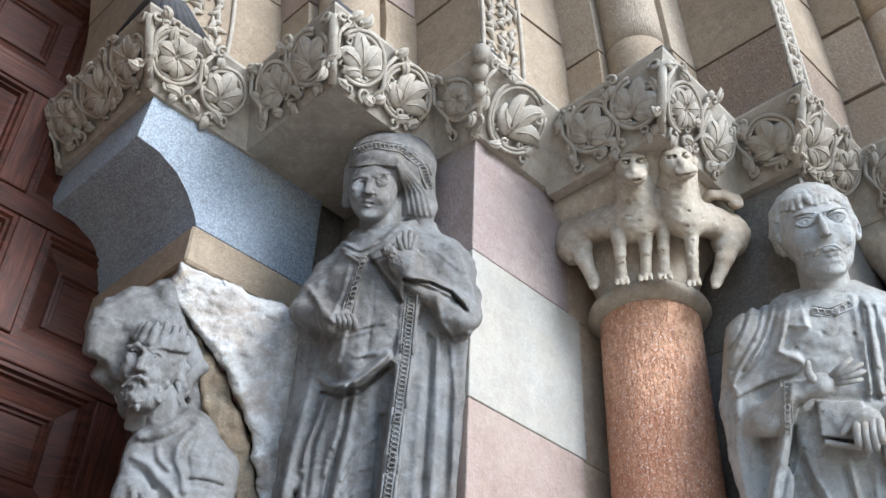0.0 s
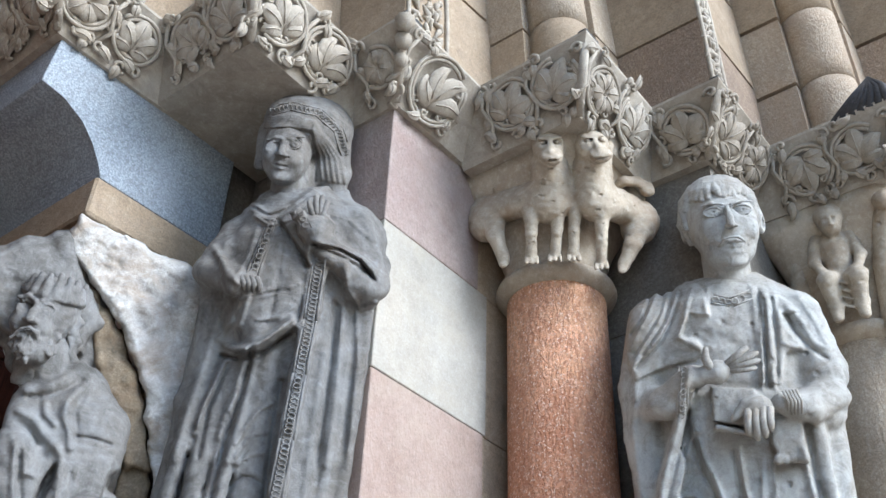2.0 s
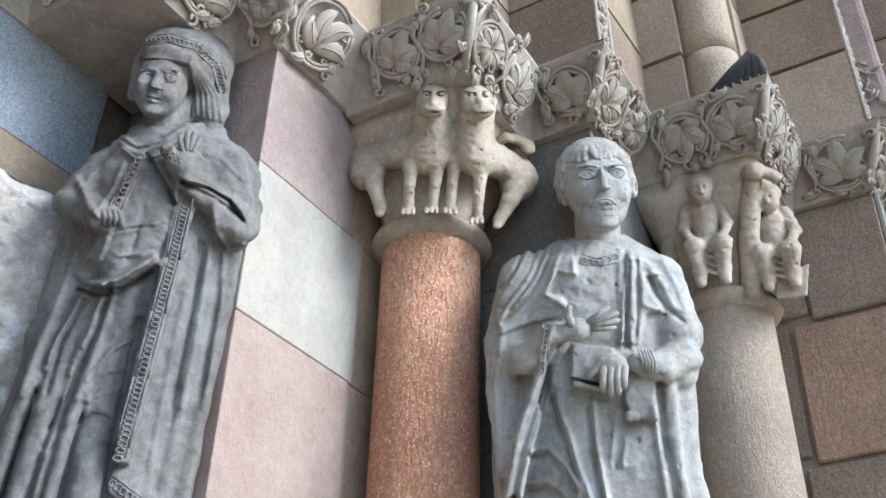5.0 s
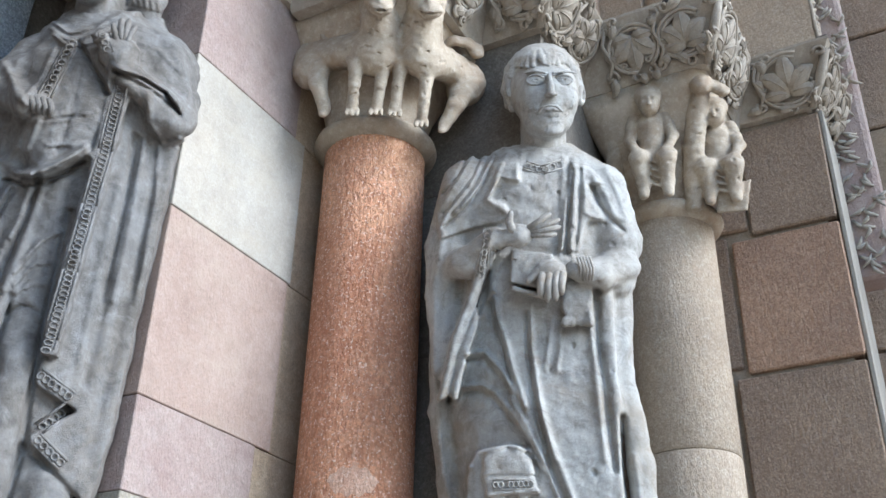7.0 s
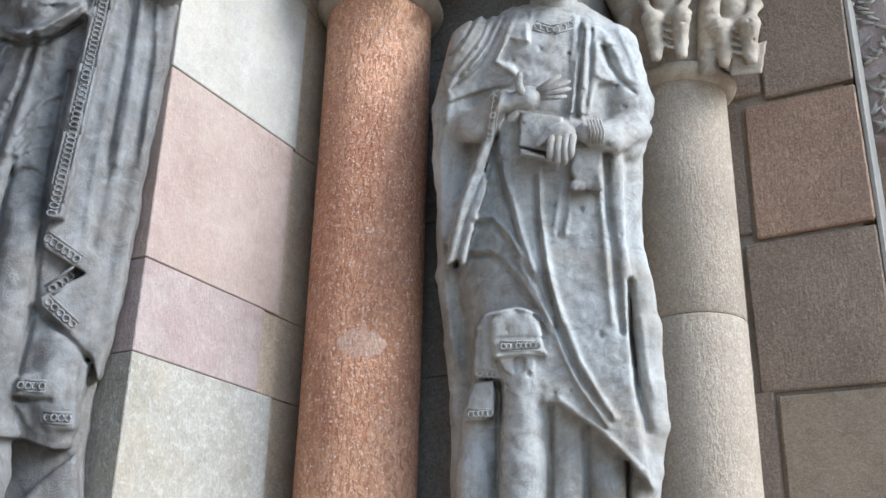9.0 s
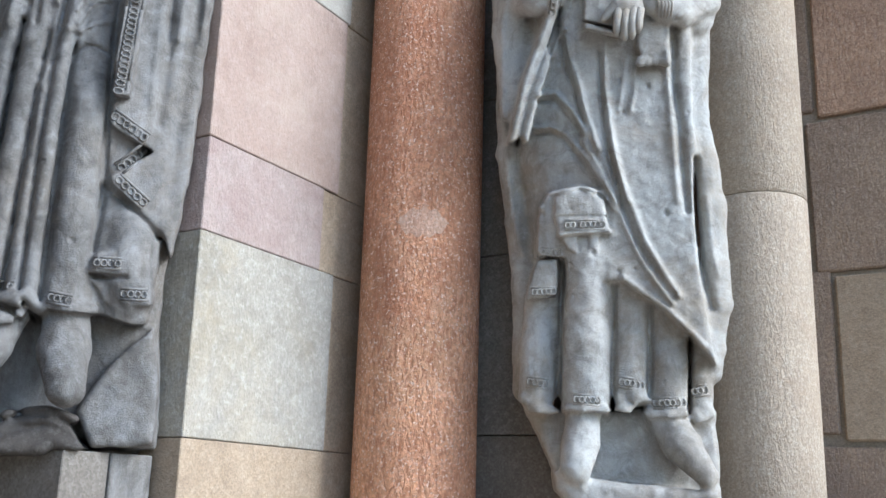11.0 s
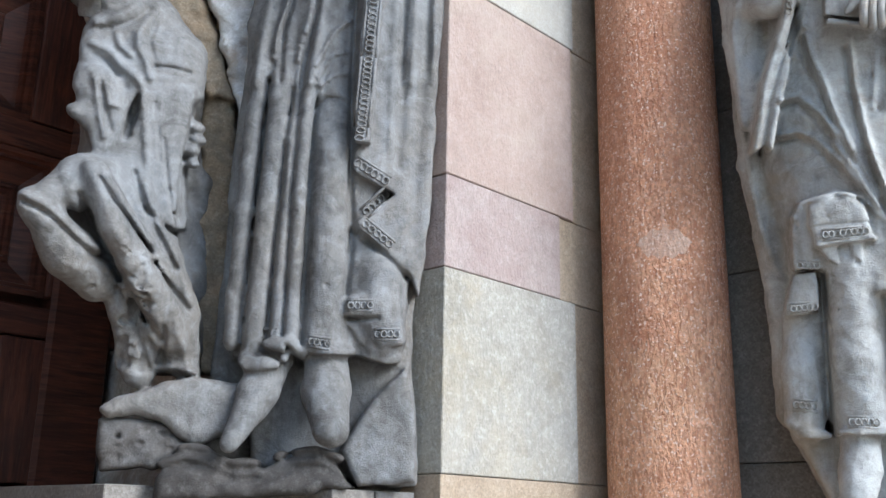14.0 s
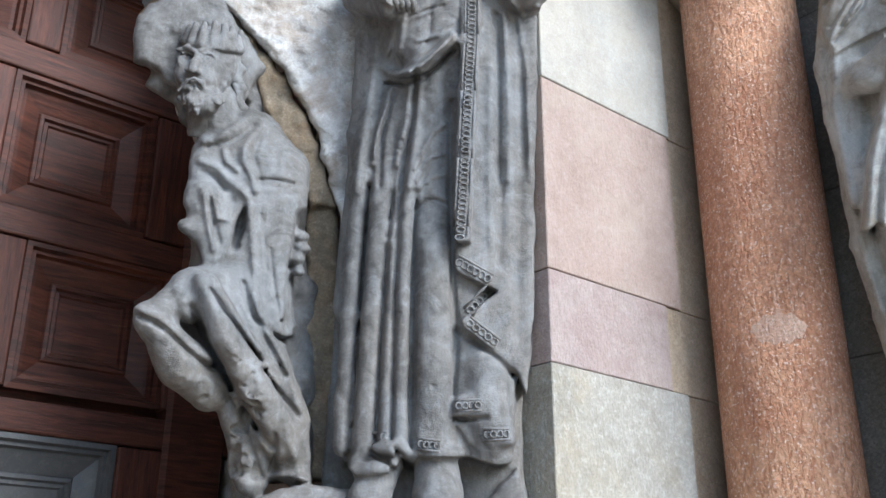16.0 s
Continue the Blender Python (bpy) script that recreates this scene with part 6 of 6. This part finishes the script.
    S.chips(46, [(0.122, 1.831)][0], [(0.167, 1.978)][0], 0.010, 4)
    S.chips(30, [(0.058, 1.956)][0], [(0.201, 2.049)][0], 0.006, 6)
    ob = S.mesh("statue", M_STATUE, facing((-0.52, 0.44), (-1.245, -1.17)), None, 1.766)
    return tagged(ob, "weathered grey statue of a seated bearded king", "statue")


queen()
apostle()
king()


def jamb_stones():
    """The weathered slabs and bases that carry the king and the queen."""
    frame_king, frame_queen = facing((-0.52, 0.44), (-1.245, -1.17)), facing((-0.15, 0.16), (-1.3, -1.22))
    W = Sculpt((-0.02, -0.08, 2.20), (0.50, 0.16, 3.02), 0.005)
    W.plate([(0.020, 2.905), (0.126, 2.881), (0.317, 2.847), (0.358, 2.736), (0.415, 2.269), (0.325, 2.254), (0.286, 2.374), (0.259, 2.454), (0.243, 2.528), (0.212, 2.580), (0.171, 2.652), (0.129, 2.703), (0.089, 2.735), (0.054, 2.773), (0.015, 2.807), (-0.000, 2.856)], -0.035, 0.12, 0.012, 0.022)
    W.weather(0.008, 0.035, 71)
    W.weather(0.003, 0.014, 72)
    W.weather(0.0025, 0.007, 77)
    tagged(W.mesh("jamb_slab", M_PLASTER, frame_king, None, 1.766), "whitewashed worn slab between king and queen", "stone slab")
    N = Sculpt((-0.02, -0.06, 1.62), (0.50, 0.18, 2.98), 0.006)
    N.plate([(-0.000, 2.846), (0.052, 2.800), (0.121, 2.709), (0.178, 2.652), (0.230, 2.563), (0.274, 2.456), (0.307, 2.377), (0.415, 2.268), (0.400, 2.394), (0.257, 2.708), (0.165, 2.802), (0.076, 2.869)], 0.0, 0.12, 0.012, 0.015)
    N.plate([(-0.007, 2.812), (0.058, 2.770), (0.124, 2.694), (0.184, 2.618), (0.239, 2.511), (0.287, 2.372), (0.240, 2.363), (0.198, 2.439), (0.134, 2.565), (0.080, 2.689), (0.023, 2.760)], -0.012, 0.14, 0.012, 0.012)
    N.plate([(0.177, 2.513), (0.240, 2.497), (0.295, 2.307), (0.320, 2.103), (0.320, 1.841), (0.254, 1.838), (0.229, 2.095), (0.234, 2.300), (0.217, 2.406)], 0.015, 0.14, 0.012, 0.012)
    N.rough(0.0025, 38)
    N.weather(0.006, 0.025, 73)
    N.weather(0.003, 0.011, 74)
    tagged(N.mesh("niche_stone", M_OCHRE, frame_king, None, 1.766), "ochre-stained hollowed stone beside the king", "stone slab")
    B = Sculpt((0.02, -0.24, 1.58), (0.40, 0.14, 1.84), 0.005)
    B.plate([(0.099, 1.751), (0.164, 1.755), (0.221, 1.745), (0.258, 1.708), (0.275, 1.686), (0.228, 1.674), (0.114, 1.662)], -0.13, 0.1, 0.012, 0.012)
    B.plate([(0.252, 1.720), (0.337, 1.764), (0.441, 1.749), (0.446, 1.669), (0.266, 1.672)], -0.04, 0.1, 0.012, 0.012)
    B.weather(0.005, 0.02, 51)
    B.chips(20, [(0.117, 1.675)][0], [(0.251, 1.738)][0], 0.0055, 52)
    tagged(B.mesh("plinth", M_SHADED_PLINTH, frame_king, None, 1.766), "rock-shaped plinth under the king, coloured dark for shade", "plinth")
    Q = Sculpt((-0.32, -0.20, 1.58), (0.12, 0.15, 1.76), 0.005)
    Q.plate([(-0.266, 1.696), (-0.218, 1.713), (-0.183, 1.707), (-0.138, 1.687), (-0.085, 1.686), (-0.034, 1.709), (0.006, 1.713), (0.051, 1.694), (0.076, 1.644), (-0.000, 1.634), (-0.255, 1.614)], -0.12, 0.12, 0.012, 0.012)
    for line in ([(-0.255, 1.685), (-0.215, 1.699), (-0.181, 1.694), (-0.135, 1.670), (-0.083, 1.673), (-0.032, 1.694), (0.008, 1.700), (0.059, 1.671)], [(-0.253, 1.665), (-0.213, 1.678), (-0.178, 1.672), (-0.133, 1.653), (-0.082, 1.655), (-0.030, 1.674), (0.010, 1.677), (0.064, 1.655)]):
        Q.ridge(line, 0.008, -0.012)
    Q.weather(0.004, 0.02, 41)
    Q.rough(0.002, 50)
    tagged(Q.mesh("plinth", M_SHADED_PLINTH, frame_queen, None, 1.797), "moulded plinth ledge under the queen, coloured dark for shade", "plinth")


jamb_stones()

# ---------------- corbel and inner jamb ----------------
corbel = tagged(empty("corbel", (0, 0, 0)), "blue-grey granite corbel with a hollowed underside", "corbel")
prof = [(-0.10, 3.38), (-0.655, 3.38), (-0.665, 3.23), (-0.60, 3.225), (-0.54, 3.195), (-0.50, 3.155), (-0.47, 3.11), (-0.458, 3.075), (-0.10, 3.075)]


def extruded(prof, y0, y1, bevel=0.003):
    bm = bmesh.new()
    a = [bm.verts.new((x, y0, z)) for x, z in prof]
    b = [bm.verts.new((x, y1, z)) for x, z in prof]
    n = len(prof)
    for i in range(n):
        bm.faces.new((a[i], a[(i + 1) % n], b[(i + 1) % n], b[i]))
    bm.faces.new(a[::-1])
    bm.faces.new(b)
    if bevel:
        bmesh.ops.bevel(bm, geom=list(bm.edges), offset=bevel, segments=2, affect="EDGES", profile=0.5)
    return bm


part("bracket", extruded(prof, 0.495, 1.05), M_BLUE, corbel)
part("bed_course", box_bm(-0.468, -0.1, 0.49, 1.05, 2.965, 3.073, 0.006), M_BEIGE, corbel, "beige bed stone below the bracket")

slab = Sculpt((-0.52, 0.40, 1.5), (0.06, 1.0, 2.985), 0.009)
slab.plate([(-0.36, 2.96), (-0.30, 2.84), (-0.24, 2.72), (-0.20, 2.60), (-0.17, 2.40), (0.03, 2.36), (0.03, 2.96)], 0.52, 0.60, 0.01, 0.012)
slab.plate([(-0.40, 2.96), (-0.36, 2.8), (-0.20, 2.6), (-0.13, 2.3), (-0.13, 1.5), (0.0, 1.5), (0.0, 2.96)], 0.60, 0.98, 0.02, 0.01)
slab.rough(0.004, 26)
slab.weather(0.008, 0.035, 75)
slab.weather(0.004, 0.02, 76)
ob = slab.mesh("jamb_stone", M_PLASTER, Matrix.Identity(4))
tagged(ob, "whitewashed and stained stone under the corbel", "stone slab")

lower = tagged(empty("pier", (0, 0, 0)), "dark grey plinth blocks below the two inner statues", "pier")
JL = [0.0, 0.42, 0.84, 1.26, 1.64]
for a, b in zip(JL, JL[1:]):
    courses(lower, [(-0.47, -0.20, 0.27, 0.9, a, b, M_SHADED_GREY), (-0.196, -0.104, 0.052, 0.5, a, b, M_SHADED_GREY), (-0.102, -0.012, 0.05, 0.5, a, b, M_STATUE)])

# ---------------- door ----------------
door = tagged(empty("door_1", (0, 0, 0)), "dark red-brown wooden door with nested moulded panels", "door", kind="structure")
part("backing_board", box_bm(-2.4, -0.12, 0.965, 1.01, 0, 4.3, 0), M_WOOD, door)


def door_panel(cx, cz, w, h, field):
    """A coffered panel: nested frames that step back to a raised field."""
    bm = bmesh.new()
    steps = [(0.0, -0.006), (0.012, -0.008), (0.016, 0.004), (0.024, 0.002), (0.028, 0.016), (0.036, 0.018), (0.072, 0.034), (0.076, 0.028), (0.084, 0.026), (0.088, 0.034), (0.096, 0.032), (0.100, 0.038)]
    rings = []
    for o, d in steps:
        rings.append([bm.verts.new((cx + sx * (w / 2 - o), 0.925 + d, cz + sz * (h / 2 - o))) for sx, sz in ((-1, -1), (1, -1), (1, 1), (-1, 1))])
    for a, b in zip(rings, rings[1:]):
        for k in range(4):
            bm.faces.new((a[k], a[(k + 1) % 4], b[(k + 1) % 4], b[k]))
    bm.faces.new(rings[-1])
    return part("panel", bm, field, door)


def rail(x0, x1, z0, z1):
    upright = z1 - z0 > x1 - x0
    part("stile" if upright else "rail", box_bm(x0, x1, 0.912, 0.97, z0, z1, 0.005, 2), M_WOOD_UPRIGHT if upright else M_WOOD, door)


ROWH = 0.395
for r, zc in enumerate([0.63, 1.03, 1.43, 1.80, 2.215, 2.61, 3.005, 3.40, 3.795]):
    off = -0.57 if r % 2 else -0.485
    for k in range(4):
        door_panel(off - 0.42 * k, zc, 0.34, 0.325, M_METAL if (r == 3 and k < 2) else M_WOOD)
        rail(off - 0.42 * k - 0.25, off - 0.42 * k - 0.172, zc - 0.16, zc + 0.16)
    rail(off + 0.172, off + 0.36, zc - 0.16, zc + 0.16)
    rail(-2.4, -0.12, zc + 0.164, zc + 0.231)
part("door_frame", box_bm(-0.30, -0.15, 0.90, 0.99, 0, 4.3, 0.01), M_WOOD, door)

# ---------------- archivolts ----------------
AX = -2.3


def arc_piece(name, host, section, a0, a1, material, n=4, smooth=False):
    """A voussoir: a section (outward from the axis, y) swept round the arch from a0 to a1 degrees."""
    bm = bmesh.new()
    rings = []
    for i in range(n + 1):
        a = radians(a0 + (a1 - a0) * i / n)
        rings.append([bm.verts.new((AX + r * math.cos(a), y, SPRING + r * math.sin(a))) for r, y in section])
    m = len(section)
    for a, b in zip(rings, rings[1:]):
        for k in range(m):
            bm.faces.new((a[k], a[(k + 1) % m], b[(k + 1) % m], b[k]))
    bm.faces.new(rings[0][::-1])
    bm.faces.new(rings[-1])
    if not smooth:
        rim = [e for e in bm.edges if len(e.link_faces) == 2 and e.calc_face_angle(0) > 0.5]
        bmesh.ops.bevel(bm, geom=rim, offset=random.uniform(0.006, 0.011), segments=2, affect="EDGES", profile=0.5)
        for v in bm.verts:
            v.co += Vector([random.uniform(-0.0015, 0.0015) for _ in range(3)])
    return part(name, bm, material, host, smooth=smooth)


def order(i, kind, label, mats):
    cx, cy = TOPS[i]
    e = tagged(empty("archivolt", (0, 0, 0)), label, "archivolt", "arch orders of the portal")
    r0 = cx - AX
    rng = random.Random(40 + i)
    a = 0.15
    while a < 26:
        b = a + rng.uniform(4.6, 6.2) * 3.0 / r0
        m = rng.choice(mats)
        g = 0.12
        if kind == "square":
            q = 0.085
            arc_piece("voussoir", e, [(r0 + 0.035, cy + 0.46), (r0 + 0.035, cy + 0.035 + 0.0), (r0 + 0.44, cy + 0.035), (r0 + 0.44, cy + 0.46)], a + g, b - g, m)
        elif kind == "roll":
            R, c = 0.088, (r0 + 0.20, cy + 0.19)
            sec = [(c[0] + R * math.cos(t), c[1] + R * math.sin(t)) for t in [k * math.pi / 9 for k in range(18)]]
            ob = arc_piece("voussoir", e, sec, a + g * 0.5, b - g * 0.5, m, 4, True)
            arc_piece("voussoir", e, [(r0 + 0.10, cy + 0.46), (r0 + 0.10, cy + 0.25), (r0 + 0.30, cy + 0.25), (r0 + 0.30, cy + 0.46)], a + g, b - g, m)
            arc_piece("voussoir", e, [(r0 + 0.255, cy + 0.25), (r0 + 0.255, cy + 0.10), (r0 + 0.44, cy + 0.10), (r0 + 0.44, cy + 0.25)], a + g, b - g, m)
        a = b
    return e


def carved_band(i, e, face_front):
    """A foliate ribbon beside the arris of a square order."""
    cx, cy = TOPS[i]
    r0 = cx - AX
    wide = {0: 0.20, 2: 0.16, 4: 0.09, 6: 0.07}[i]
    V, F = [], []
    rng = random.Random(90 + i)
    for k in range(44):
        a = radians(0.6 + k * 0.58)
        for s in range(3):
            rr = r0 + 0.05 + (wide - 0.03) * (s + rng.uniform(0.2, 0.8)) / 3
            y = cy + 0.033
            th = rng.uniform(-1.5, 1.5)
            p = Vector((AX + rr * math.cos(a), y, SPRING + rr * math.sin(a)))
            d = Vector((math.cos(th), 0, math.sin(th))) * rng.uniform(0.018, 0.034)
            q = d.cross(Vector((0, 1, 0))) * rng.uniform(-0.6, 0.6)
            tube_into(V, F, [p - d, p + q + Vector((0, -0.008, 0)), p + d], [0.003, 0.010, 0.003], 6, 0.6)
    for rr in (0.042, 0.045 + wide):
        tube_into(V, F, [Vector((AX + (r0 + rr) * math.cos(radians(g)), cy + 0.03, SPRING + (r0 + rr) * math.sin(radians(g)))) for g in range(0, 27, 2)], 0.007, 5)
    ob = mesh_object("carved_band", V, F, M_IMPOST, True, e)
    ob["label"] = "pale carved foliate band along the arris"


WARM = [M_BEIGE, M_BEIGE, M_BROWN, M_PINK]
TAN = [M_BEIGE, M_SHAFT, M_BROWN]
for i, kind, mats, lab in ((0, "square", [M_BEIGE, M_IMPOST], "inner arch order with a carved leaf band"), (1, "roll", WARM, "arch order of pink and beige voussoirs"), (2, "square", WARM, "square arch order with a carved leaf band"), (3, "roll", [M_SHADED_GREY, M_SHAFT, M_BEIGE], "arch order with a thick grey roll moulding"), (4, "square", TAN, "square arch order of tan voussoirs with a carved band"), (5, "roll", [M_BEIGE, M_SHAFT], "arch order with a thick beige roll moulding"), (6, "square", TAN, "outer square arch order of tan voussoirs")):
    e = order(i, kind, lab, mats)
    if kind == "square":
        carved_band(i, e, True)

# ---------------- outer corner with its carved strip ----------------
strip = tagged(empty("carved_strip", (0, 0, 0)), "pale and reddish carved foliate strip on the outer corner", "carved band")
part("strip_core", box_bm(1.60, 1.72, -1.27, -1.14, 2.93, 5.2, 0.02, 2), M_LILAC, strip)
V, F = [], []
rng = random.Random(12)
for k in range(110):
    z = 2.95 + k * 0.0105
    y = rng.uniform(-1.265, -1.15)
    th = rng.uniform(0.3, 1.3) * rng.choice((-1, 1))
    d = Vector((0, math.cos(th), math.sin(th))) * 0.024
    p = Vector((1.597, y, z))
    tube_into(V, F, [p - d, p + Vector((-0.012, d.z * 0.4, -d.y * 0.4)), p + d], [0.003, 0.007, 0.003], 5)
ob = mesh_object("foliage_relief", V, F, M_CREAM, True, strip)
# Thin cream sheet paints the grazing light on the outer pier's front.
lit_strip = tagged(part("pier_arris", box_bm(1.336, 1.62, -1.164, -1.152, 0.0, 3.37, 0.002), M_CREAM), "pale sheet painting the lit front of the outer pier", "stone strip")
side = tagged(empty("side_wall", (0, 0, 0)), "brown stone side wall of the porch in courses", "wall")
for r in range(14):
    z = r * 0.40
    o = 0.25 if r % 2 else 0.0
    for k in range(4):
        y0 = -1.135 - 0.5 * k - o
        part("block", box_bm(1.86, 2.1, y0 - 0.494, y0 if (k or o == 0) else -1.135, z + 0.004, z + 0.396, 0.006, 1, 0.002), M_BROWN if (r * 3 + k) % 4 else M_BEIGE, side)
